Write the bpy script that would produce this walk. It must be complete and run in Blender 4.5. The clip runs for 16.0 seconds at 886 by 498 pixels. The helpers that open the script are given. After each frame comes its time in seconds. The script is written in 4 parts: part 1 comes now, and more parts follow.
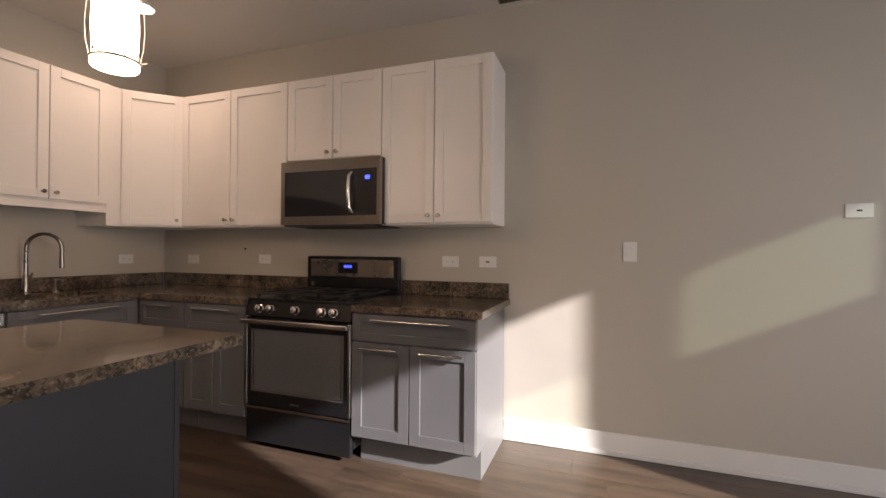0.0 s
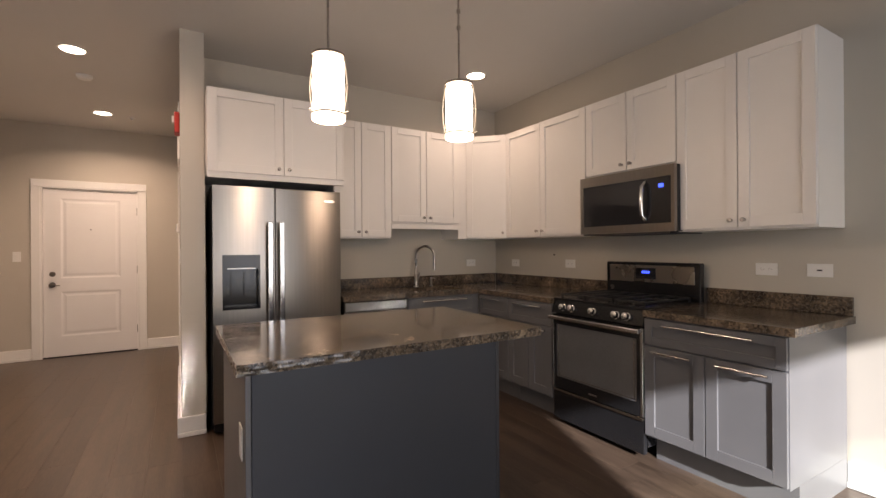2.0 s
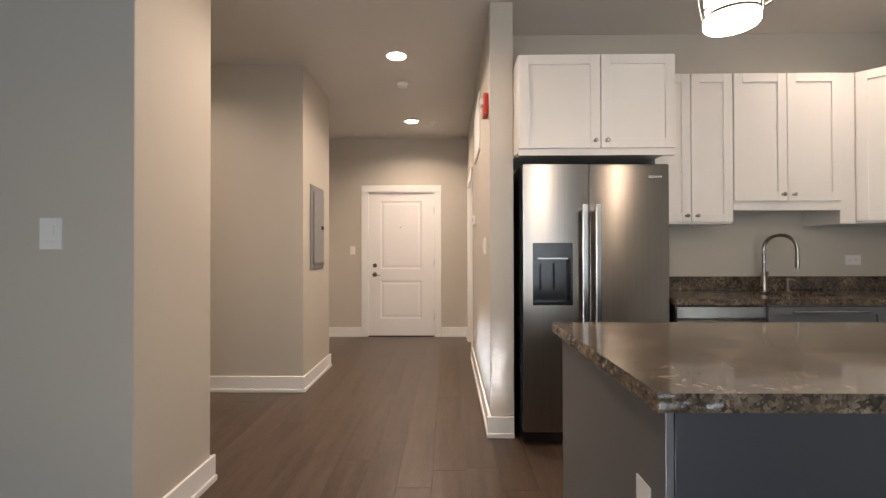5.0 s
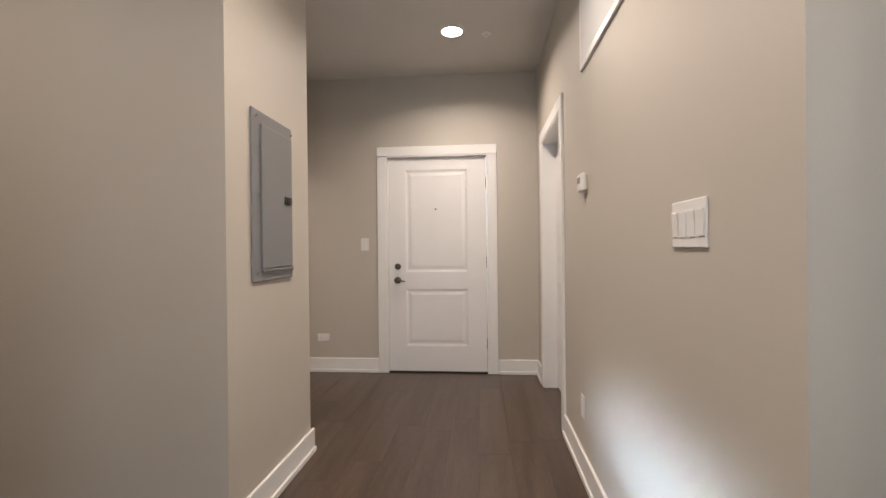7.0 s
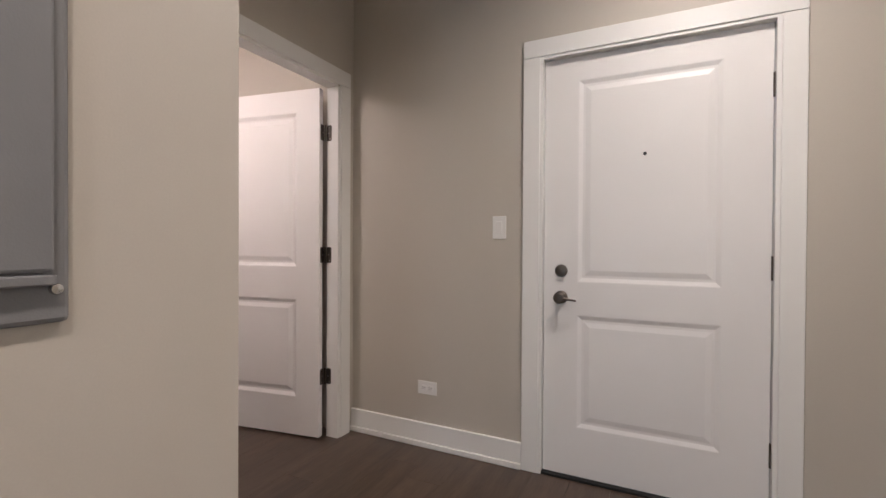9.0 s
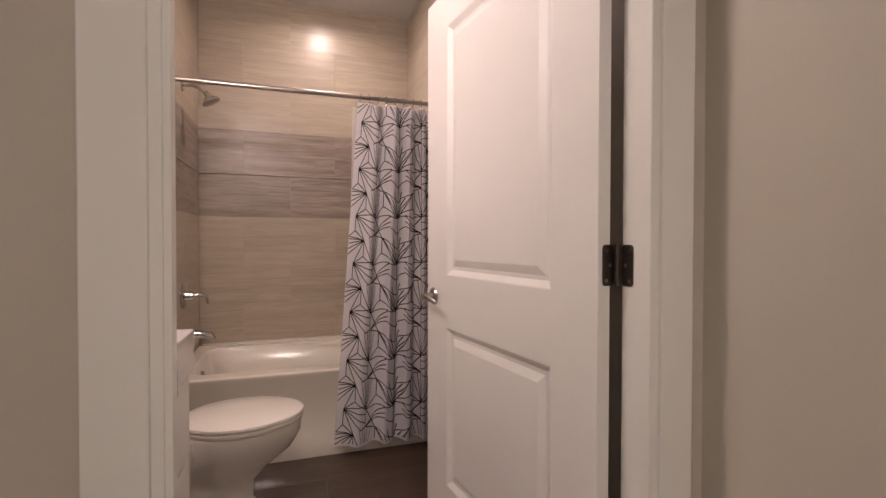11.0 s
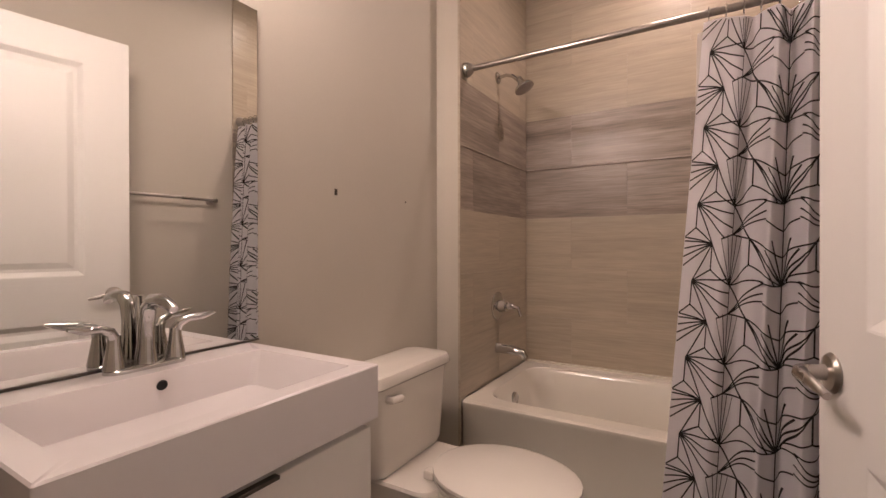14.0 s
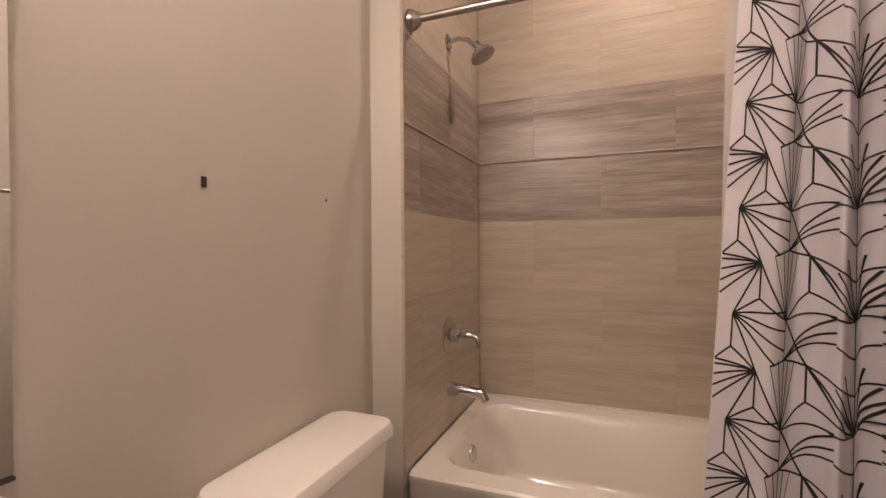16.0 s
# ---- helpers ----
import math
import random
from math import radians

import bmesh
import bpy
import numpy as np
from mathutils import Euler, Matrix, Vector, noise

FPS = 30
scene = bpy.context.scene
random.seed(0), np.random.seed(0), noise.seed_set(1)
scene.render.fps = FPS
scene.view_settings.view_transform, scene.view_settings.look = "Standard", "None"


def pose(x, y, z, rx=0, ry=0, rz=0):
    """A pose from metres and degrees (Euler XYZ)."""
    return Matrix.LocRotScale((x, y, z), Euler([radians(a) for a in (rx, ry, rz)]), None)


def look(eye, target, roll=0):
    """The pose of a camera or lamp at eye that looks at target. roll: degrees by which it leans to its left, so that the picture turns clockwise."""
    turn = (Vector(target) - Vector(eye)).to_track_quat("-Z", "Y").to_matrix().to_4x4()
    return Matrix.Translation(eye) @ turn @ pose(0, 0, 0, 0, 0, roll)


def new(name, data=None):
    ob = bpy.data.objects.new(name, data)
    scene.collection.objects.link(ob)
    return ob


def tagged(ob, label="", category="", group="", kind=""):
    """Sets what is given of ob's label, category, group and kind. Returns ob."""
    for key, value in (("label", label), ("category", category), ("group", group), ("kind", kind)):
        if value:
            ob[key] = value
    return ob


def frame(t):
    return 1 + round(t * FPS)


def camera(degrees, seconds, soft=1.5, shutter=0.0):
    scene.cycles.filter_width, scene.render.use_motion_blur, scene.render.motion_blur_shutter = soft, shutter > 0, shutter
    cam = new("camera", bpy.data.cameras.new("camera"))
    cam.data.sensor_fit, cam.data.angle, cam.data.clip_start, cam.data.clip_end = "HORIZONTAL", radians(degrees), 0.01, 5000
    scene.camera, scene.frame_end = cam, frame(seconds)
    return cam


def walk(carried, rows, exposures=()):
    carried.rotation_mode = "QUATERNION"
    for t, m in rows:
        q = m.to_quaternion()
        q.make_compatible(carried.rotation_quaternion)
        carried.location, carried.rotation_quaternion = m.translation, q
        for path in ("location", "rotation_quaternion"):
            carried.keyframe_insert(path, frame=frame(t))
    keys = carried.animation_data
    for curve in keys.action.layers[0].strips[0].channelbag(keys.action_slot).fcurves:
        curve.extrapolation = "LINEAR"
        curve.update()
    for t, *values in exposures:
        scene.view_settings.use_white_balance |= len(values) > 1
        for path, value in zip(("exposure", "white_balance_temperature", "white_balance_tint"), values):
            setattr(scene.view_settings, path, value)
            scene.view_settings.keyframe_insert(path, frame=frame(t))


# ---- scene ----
cam = camera(89.7, 16.0)
PATH = [
    (0, (0.769, 0.029, 1.221), (2.65, 0.71, 1.231), 0.5),
    (0.5, (0.724, -0.048, 1.272), (2.378, 1.076, 1.268), 0.4),
    (1, (0.677, -0.121, 1.311), (2.032, 1.35, 1.289), 0.2),
    (1.5, (0.633, -0.211, 1.294), (1.796, 1.416, 1.29), -0.1),
    (2, (0.579, -0.309, 1.285), (1.599, 1.411, 1.286), -0.4),
    (2.5, (0.547, -0.382, 1.297), (1.4, 1.427, 1.303), -0.6),
    (3, (0.544, -0.397, 1.295), (1.232, 1.481, 1.31), -0.6),
    (3.5, (0.532, -0.371, 1.285), (0.99, 1.576, 1.3), -0.6),
    (4, (0.498, -0.287, 1.281), (0.661, 1.706, 1.288), -0.8),
    (4.2, (0.467, -0.228, 1.249), (0.548, 1.77, 1.273), -0.2),
    (6.3, (0.141, 1.839, 1.179), (0.063, 3.838, 1.175), -0.4),
    (6.5, (0.13, 2.034, 1.188), (0.034, 4.031, 1.183), -0.6),
    (7, (0.076, 2.513, 1.192), (-0.102, 4.505, 1.186), -0.6),
    (7.5, (0.048, 3.012, 1.182), (-0.248, 4.99, 1.169), -0.4),
    (8, (-0.037, 3.538, 1.191), (-0.467, 5.491, 1.176), -0.4),
    (8.2, (-0.076, 3.736, 1.174), (-0.586, 5.67, 1.159), -0.4),
    (10.3, (-0.877, 5.594, 1.123), (-2.517, 6.739, 1.111), 0.2),
    (10.5, (-0.99, 5.716, 1.12), (-2.739, 6.686, 1.117), -0.2),
    (11, (-1.252, 5.885, 1.125), (-3.155, 6.502, 1.096), 0.1),
    (11.5, (-1.444, 5.978, 1.111), (-3.408, 6.354, 1.073), -0.1),
    (12, (-1.598, 6.112, 1.083), (-3.595, 6.224, 1.062), 0.4),
    (12.5, (-1.735, 6.175, 1.094), (-3.718, 5.921, 1.078), 0.1),
    (13, (-1.816, 6.164, 1.107), (-3.713, 5.531, 1.095), 0.3),
    (13.5, (-1.885, 6.188, 1.12), (-3.648, 5.242, 1.108), 0.0),
    (14, (-1.948, 6.209, 1.124), (-3.663, 5.18, 1.117), -0.1),
    (14.5, (-2.015, 6.193, 1.103), (-3.727, 5.158, 1.1), -0.3),
    (15, (-2.11, 6.113, 1.092), (-3.833, 5.098, 1.092), -0.5),
    (15.5, (-2.248, 6.004, 1.108), (-4.029, 5.095, 1.11), -0.6),
    (16, (-2.386, 5.903, 1.179), (-4.247, 5.171, 1.165), -0.4),
]
walk(cam, [(t, look(e, g, r)) for t, e, g, r in PATH], exposures=[(0, 2.02, 7900, 26), (2, 2.12, 7500, 22), (4.2, 2.45, 6850, 16), (6.5, 2.4, 6300, 10), (8, 2.15, 5600, 10), (10.5, 2.33, 5950, 11), (12, 1.95, 6300, 20), (12.6, 2.22, 6250, 17), (14, 2.22, 6400, 14), (16, 2.42, 6400, 12)])

# ---- world, sun, large lights ----
world = bpy.data.worlds.new("world")
scene.world = world
world.use_nodes = True
wn = world.node_tree
sky = wn.nodes.new("ShaderNodeTexSky")
sky.sky_type, sky.sun_disc = 'NISHITA', False
SUN_WAY = Vector((.37, 1.0, -.469)).normalized()
sky.sun_elevation = math.asin(-SUN_WAY.z)
sky.sun_rotation = math.atan2(-SUN_WAY.x, -SUN_WAY.y)
wn.links.new(sky.outputs[0], wn.nodes["Background"].inputs[0])
wn.nodes["Background"].inputs[1].default_value = 0.045


def lamp(name, kind, energy, color, m, **kw):
    d = bpy.data.lights.new(name, kind)
    d.energy, d.color = energy, color
    if kind == 'SUN':
        d.angle = kw["angle"]
    if kind == 'AREA':
        d.shape = kw.get("shape", 'DISK')
        d.size = kw["size"]
        d.size_y = kw.get("size_y", kw["size"])
        d.spread = kw.get("spread", math.pi)
    if kind == 'POINT':
        d.shadow_soft_size = kw["size"]
    ob = new(name, d)
    ob.matrix_world = m
    return ob


WARM = (1.0, .81, .66)
lamp("sun", 'SUN', 5.0, (.84, .92, 1), look((0, 0, 0), SUN_WAY), angle=radians(1.0))
# the sky's light in the openings of the living room
lamp("window_fill", 'AREA', 7.5, (.62, .78, 1), look((1.82, -2.93, 1.25), (1.82, 0, 1.2)), shape='RECTANGLE', size=1.4, size_y=2.2)
lamp("window_fill", 'AREA', 5.5, (.62, .78, 1), look((-1.5, -2.93, 1.3), (-1.5, 0, 1.3)), shape='RECTANGLE', size=2.1, size_y=1.35)
# narrow lamp, added to put a pale streak low on the hall's east wall
lamp("window_fill", 'AREA', .5, (.72, .84, 1), look((-1.55, -2.93, .75), (.62, 3.9, .42)), shape='RECTANGLE', size=.05, size_y=.3, spread=radians(5))
# the first is out of view, added to brighten the corridor wall
DOWNLIGHTS = [(-2.0, 3.35), (-.105, 2.785), (-.11, 4.04), (-.14, 5.88), (2.86, 2.945)]
for dx, dy in DOWNLIGHTS:
    lamp("downlight_lamp", 'AREA', 1.9 if dx < -1 else 4.3 if dy > 5 else 3.4 if dx < 1 else 1.0, WARM, look((dx, dy, 2.795), (dx, dy, 0)), size=.14, spread=radians(150))
PENDANTS = [(1.175, 1.72), (1.89, 1.72)]
for px, py in PENDANTS:
    lamp("pendant_lamp", 'POINT', 1.2, WARM, Matrix.Translation((px, py, 1.82)), size=.06)
BATHC = (1, .75, .655)
lamp("vanity_lamp", 'AREA', 4.1, BATHC, look((-2.43, 5.30, 2.16), (-3.55, 6.15, 1.5)), shape='RECTANGLE', size=.5, size_y=.10)
lamp("tub_lamp", 'AREA', 1.8, BATHC, look((-3.95, 6.05, 2.735), (-3.95, 6.05, 0)), size=.12, spread=radians(160))


# ---- materials ----
def mat(name, base, rough=.5, metal=0.0, scale=6.0, vary=.08, fine=0.0, fine_scale=120.0, bump=0.0, emit=None, coat=0.0, stretch=(1, 1, 1), each=0.0):
    m = bpy.data.materials.new(name)
    m.use_nodes = True
    n, l = m.node_tree.nodes, m.node_tree.links
    b = n["Principled BSDF"]
    b.inputs["Roughness"].default_value, b.inputs["Metallic"].default_value = rough, metal
    b.inputs["Coat Weight"].default_value = coat
    tc, mp = n.new("ShaderNodeTexCoord"), n.new("ShaderNodeMapping")
    mp.inputs["Scale"].default_value = stretch
    l.new(tc.outputs["Object"], mp.inputs["Vector"])
    n1, n2 = n.new("ShaderNodeTexNoise"), n.new("ShaderNodeTexNoise")
    n1.inputs["Scale"].default_value, n1.inputs["Detail"].default_value = scale, 5
    n2.inputs["Scale"].default_value, n2.inputs["Detail"].default_value = fine_scale, 3
    for q in (n1, n2):
        l.new(mp.outputs[0], q.inputs["Vector"])
    ramp = n.new("ShaderNodeMapRange")
    ramp.inputs["To Min"].default_value, ramp.inputs["To Max"].default_value = 1 - vary, 1 + vary
    ramp.inputs["From Min"].default_value, ramp.inputs["From Max"].default_value = .3, .7
    l.new(n1.outputs["Fac"], ramp.inputs["Value"])
    ramp2 = n.new("ShaderNodeMapRange")
    ramp2.inputs["To Min"].default_value, ramp2.inputs["To Max"].default_value = 1 - fine, 1 + fine
    ramp2.inputs["From Min"].default_value, ramp2.inputs["From Max"].default_value = .3, .7
    l.new(n2.outputs["Fac"], ramp2.inputs["Value"])
    mul = n.new("ShaderNodeMath")
    mul.operation = 'MULTIPLY'
    l.new(ramp.outputs[0], mul.inputs[0])
    l.new(ramp2.outputs[0], mul.inputs[1])
    last = mul
    if each:
        oi, r3, m3 = n.new("ShaderNodeObjectInfo"), n.new("ShaderNodeMapRange"), n.new("ShaderNodeMath")
        r3.inputs["To Min"].default_value, r3.inputs["To Max"].default_value = 1 - each, 1 + each
        l.new(oi.outputs["Random"], r3.inputs["Value"])
        m3.operation = 'MULTIPLY'
        l.new(last.outputs[0], m3.inputs[0])
        l.new(r3.outputs[0], m3.inputs[1])
        last = m3
        off = n.new("ShaderNodeVectorMath")
        off.operation = 'SCALE'
        off.inputs[0].default_value = (7, 13, 5)
        l.new(oi.outputs["Random"], off.inputs["Scale"])
        l.new(off.outputs[0], mp.inputs["Location"])
    hsv = n.new("ShaderNodeHueSaturation")
    hsv.inputs["Color"].default_value = (*base, 1)
    l.new(last.outputs[0], hsv.inputs["Value"])
    l.new(hsv.outputs[0], b.inputs["Base Color"])
    rr = n.new("ShaderNodeMapRange")
    rr.inputs["To Min"].default_value, rr.inputs["To Max"].default_value = rough * .85, min(1, rough * 1.15)
    l.new(n1.outputs["Fac"], rr.inputs["Value"])
    l.new(rr.outputs[0], b.inputs["Roughness"])
    if bump:
        bp = n.new("ShaderNodeBump")
        bp.inputs["Strength"].default_value, bp.inputs["Distance"].default_value = bump, .002
        l.new(n2.outputs["Fac"], bp.inputs["Height"])
        l.new(bp.outputs[0], b.inputs["Normal"])
    if emit:
        b.inputs["Emission Color"].default_value = (*emit[:3], 1)
        b.inputs["Emission Strength"].default_value = emit[3]
    return m


def granite():
    m = mat("granite", (.1, .08, .065), .13, coat=.2)
    n, l = m.node_tree.nodes, m.node_tree.links
    b = n["Principled BSDF"]
    tc = n.new("ShaderNodeTexCoord")
    v1, v2, nz = n.new("ShaderNodeTexVoronoi"), n.new("ShaderNodeTexVoronoi"), n.new("ShaderNodeTexNoise")
    v1.inputs["Scale"].default_value, v2.inputs["Scale"].default_value = 95, 210
    nz.inputs["Scale"].default_value, nz.inputs["Detail"].default_value = 9, 8
    for q in (v1, v2, nz):
        l.new(tc.outputs["Object"], q.inputs["Vector"])
    mx = n.new("ShaderNodeMix")
    mx.data_type = 'RGBA'
    cr = n.new("ShaderNodeValToRGB")
    cr.color_ramp.elements[0].color, cr.color_ramp.elements[1].color = (.010, .010, .010, 1), (.33, .245, .165, 1)
    e = cr.color_ramp.elements.new(.45)
    e.color = (.077, .057, .040, 1)
    e = cr.color_ramp.elements.new(.72)
    e.color = (.165, .122, .084, 1)
    sep = n.new("ShaderNodeSeparateColor")
    l.new(v1.outputs["Color"], sep.inputs[0])
    add = n.new("ShaderNodeMath")
    add.operation = 'MULTIPLY_ADD'
    l.new(nz.outputs["Fac"], add.inputs[0])
    add.inputs[1].default_value = 1.3
    ad2 = n.new("ShaderNodeMath")
    ad2.operation = 'MULTIPLY_ADD'
    ad2.inputs[1].default_value, ad2.inputs[2].default_value = .55, -.42
    l.new(sep.outputs[0], ad2.inputs[0])
    l.new(ad2.outputs[0], add.inputs[2])
    l.new(add.outputs[0], cr.inputs[0])
    s2 = n.new("ShaderNodeSeparateColor")
    l.new(v2.outputs["Color"], s2.inputs[0])
    gt = n.new("ShaderNodeMath")
    gt.operation = 'GREATER_THAN'
    gt.inputs[1].default_value = .88
    l.new(s2.outputs[1], gt.inputs[0])
    l.new(gt.outputs[0], mx.inputs[0])
    l.new(cr.outputs[0], mx.inputs[6])
    mx.inputs[7].default_value = (.15, .128, .104, 1)
    l.new(mx.outputs[2], b.inputs["Base Color"])
    return m


WALL = mat("greige_wall_paint", (.52, .48, .415), .55, scale=1.2, vary=.02, fine=.015, fine_scale=300, bump=.06)
CEIL = mat("ceiling_paint", (.62, .60, .57), .8, scale=1.0, vary=.02, bump=.05, fine_scale=250)
TRIM = mat("white_trim_paint", (.80, .79, .76), .35, scale=2, vary=.02)
DOORW = mat("white_door_paint", (.80, .78, .76), .4, scale=2, vary=.02, bump=.03, fine_scale=180)
CABW = mat("white_cabinet_paint", (.80, .77, .73), .38, scale=3, vary=.02)
CABG = mat("grey_cabinet_paint", (.128, .128, .131), .36, scale=3, vary=.05)
ISLP = mat("slate_island_paint", (.036, .040, .049), .45, scale=2.5, vary=.06)
GRAN = granite()
STEEL = mat("brushed_steel", (.31, .28, .25), .28, 1, scale=2, vary=.05, fine=.05, fine_scale=60, stretch=(1, 1, .02))
_s = STEEL.node_tree.nodes
_b, _t = _s["Principled BSDF"], _s.new("ShaderNodeTangent")
_t.direction_type, _t.axis = 'RADIAL', 'Z'
_b.inputs["Anisotropic"].default_value, _b.inputs["Anisotropic Rotation"].default_value = .85, .25
STEEL.node_tree.links.new(_t.outputs[0], _b.inputs["Tangent"])
STEELH = mat("polished_steel", (.62, .61, .59), .2, 1, scale=3, vary=.03)
CHROME = mat("chrome", (.55, .54, .53), .07, 1, scale=3, vary=.02)
NICKEL = mat("brushed_nickel", (.42, .39, .36), .28, 1, scale=6, vary=.05)
BRONZE = mat("dark_nickel", (.13, .115, .10), .38, 1, scale=8, vary=.08)
BLACK = mat("black_enamel", (.012, .012, .013), .22, scale=4, vary=.1)
BLACKM = mat("black_iron", (.014, .014, .014), .6, scale=30, vary=.15)
GLASSB = mat("smoked_oven_glass", (.02, .02, .022), .07, scale=2, vary=.05)
OVENG = mat("grey_dotted_oven_glass", (.11, .11, .112), .16, scale=3, vary=.08, fine=.12, fine_scale=220, coat=.6)
# near black, also used as painted shade in slots and behind grilles
SLOT = mat("dark_slot", (.01, .01, .01), .8)
PLASTIC = mat("white_plastic", (.78, .77, .74), .35, scale=5, vary=.01)
PANELG = mat("grey_panel_enamel", (.20, .20, .205), .42, .0, scale=4, vary=.04, bump=.1, fine_scale=400)
RED = mat("red_plastic", (.45, .03, .02), .4)
PORC = mat("white_porcelain", (.75, .71, .65), .1, scale=2, vary=.01, coat=.4)
TUBM = mat("glossy_tub_acrylic", (.68, .64, .56), .14, scale=2, vary=.015, coat=.3)
SINKM = mat("white_solid_surface", (.73, .69, .69), .22, scale=2, vary=.01)
CLOTH = mat("white_curtain_cloth", (.93, .90, .93), .8, scale=4, vary=.02, fine=.03, fine_scale=500, bump=.1)
_n, _l = CLOTH.node_tree.nodes, CLOTH.node_tree.links
_tr, _mx = _n.new("ShaderNodeBsdfTranslucent"), _n.new("ShaderNodeMixShader")
_tr.inputs[0].default_value, _mx.inputs[0].default_value = (.88, .85, .87, 1), .1
_l.new(_n["Principled BSDF"].outputs[0], _mx.inputs[1])
_l.new(_tr.outputs[0], _mx.inputs[2])
_l.new(_mx.outputs[0], _n["Material Output"].inputs[0])
INK = mat("black_print", (.015, .012, .012), .75)
LINER = mat("curtain_liner", (.70, .66, .62), .5, scale=4, vary=.03)
PLANK = mat("brown_plank", (.076, .051, .036), .30, scale=1.6, vary=.30, fine=.2, fine_scale=14, bump=.10, stretch=(11, 1, 11), each=.10)
SUBF = mat("plank_joint", (.03, .02, .015), .6)
TILE = mat("beige_veined_tile", (.42, .36, .28), .30, scale=1.5, vary=.10, fine=.09, fine_scale=7, bump=.03, stretch=(1, 1, 18), each=.05)
TILED = mat("taupe_veined_tile", (.275, .228, .19), .34, scale=1.5, vary=.26, fine=.24, fine_scale=7, bump=.05, stretch=(1, 1, 18), each=.08)
GROUT = mat("tile_grout", (.50, .42, .34), .8, scale=30, vary=.06)
SHADE = mat("lit_white_glass_shade", (.9, .85, .75), .3, emit=(1, .86, .68, 2.4))
LENS = mat("lit_lamp_lens", (.9, .9, .85), .4, emit=(1, .88, .72, 5))
BLUE = mat("blue_display", (.01, .01, .05), .3, emit=(.03, .08, 1, .8))
MIRROR = mat("mirror_silver", (.86, .87, .85), .015, 1, vary=0)
GROUND = mat("outdoor_ground", (.12, .13, .08), .9, scale=3, vary=.3)


def pane_mat(name, tint):
    m = bpy.data.materials.new(name)
    m.use_nodes = True
    n, l = m.node_tree.nodes, m.node_tree.links
    n.remove(n["Principled BSDF"])
    t, g, x = n.new("ShaderNodeBsdfTransparent"), n.new("ShaderNodeBsdfGlossy"), n.new("ShaderNodeMixShader")
    t.inputs[0].default_value, g.inputs["Roughness"].default_value = (*tint, 1), .02
    x.inputs[0].default_value = .05
    l.new(t.outputs[0], x.inputs[1])
    l.new(g.outputs[0], x.inputs[2])
    l.new(x.outputs[0], n["Material Output"].inputs[0])
    return m


PANE = pane_mat("window_glass", (.95, .97, .95))
# green filter that weakens the sun for the added small window
PANEG = pane_mat("green_filter_pane", (.28, .33, .28))
# filter that dims the sun, in place of shade from things outdoors
PANES = pane_mat("sun_dimming_pane", (.84, .85, .86))


# ---- building helpers ----
def box(bm, x0, x1, y0, y1, z0, z1, bev=0.0, seg=2):
    r = bmesh.ops.create_cube(bm, size=1)
    vs = r["verts"]
    for v in vs:
        v.co = Vector((x0 + (v.co.x + .5) * (x1 - x0), y0 + (v.co.y + .5) * (y1 - y0), z0 + (v.co.z + .5) * (z1 - z0)))
    if bev:
        es = list({e for v in vs for e in v.link_edges})
        bmesh.ops.bevel(bm, geom=es, offset=bev, segments=seg, affect='EDGES', profile=.5)
    return bm


def mk(*boxes, bev=0.0):
    bm = bmesh.new()
    for b in boxes:
        box(bm, *b, bev=bev)
    return bm


def loft(rings, cap=True):
    """A skin over rings of equal count."""
    bm = bmesh.new()
    rv = [[bm.verts.new(p) for p in r] for r in rings]
    n = len(rv[0])
    for a, b in zip(rv, rv[1:]):
        for i in range(n):
            bm.faces.new((a[i], a[(i + 1) % n], b[(i + 1) % n], b[i]))
    if cap:
        bm.faces.new(rv[0][::-1])
        bm.faces.new(rv[-1])
    bmesh.ops.recalc_face_normals(bm, faces=bm.faces)
    return bm


def lathe(profile, seg=32, axis='Z', at=(0, 0, 0), cap=True):
    rings = []
    for r, h in profile:
        ring = []
        for i in range(seg):
            a = 2 * math.pi * i / seg
            c, s = r * math.cos(a), r * math.sin(a)
            p = {'Z': (c, s, h), 'Y': (c, h, s), 'X': (h, c, s)}[axis]
            ring.append(Vector(p) + Vector(at))
        rings.append(ring)
    return loft(rings, cap)


def tube(pts, r, seg=12):
    """A round bar along points; r may be a list."""
    pts = [Vector(p) for p in pts]
    rs = r if isinstance(r, (list, tuple)) else [r] * len(pts)
    rings, prev = [], None
    for i, p in enumerate(pts):
        d = (pts[min(i + 1, len(pts) - 1)] - pts[max(i - 1, 0)]).normalized()
        u = prev if prev else (Vector((0, 0, 1)) if abs(d.z) < .9 else Vector((1, 0, 0)))
        u = (u - d * u.dot(d)).normalized()
        prev, w = u, d.cross(u)
        rings.append([p + rs[i] * (u * math.cos(2 * math.pi * k / seg) + w * math.sin(2 * math.pi * k / seg)) for k in range(seg)])
    return loft(rings)


def rounded(cx, cy, w, d, z, r, n=6):
    """A ring: a rectangle with round corners."""
    out = []
    for k, (sx, sy) in enumerate(((1, 1), (-1, 1), (-1, -1), (1, -1))):
        for i in range(n + 1):
            a = math.pi / 2 * (k + i / n)
            out.append(Vector((cx + sx * (w / 2 - r) + r * math.cos(a), cy + sy * (d / 2 - r) + r * math.sin(a), z)))
    return out


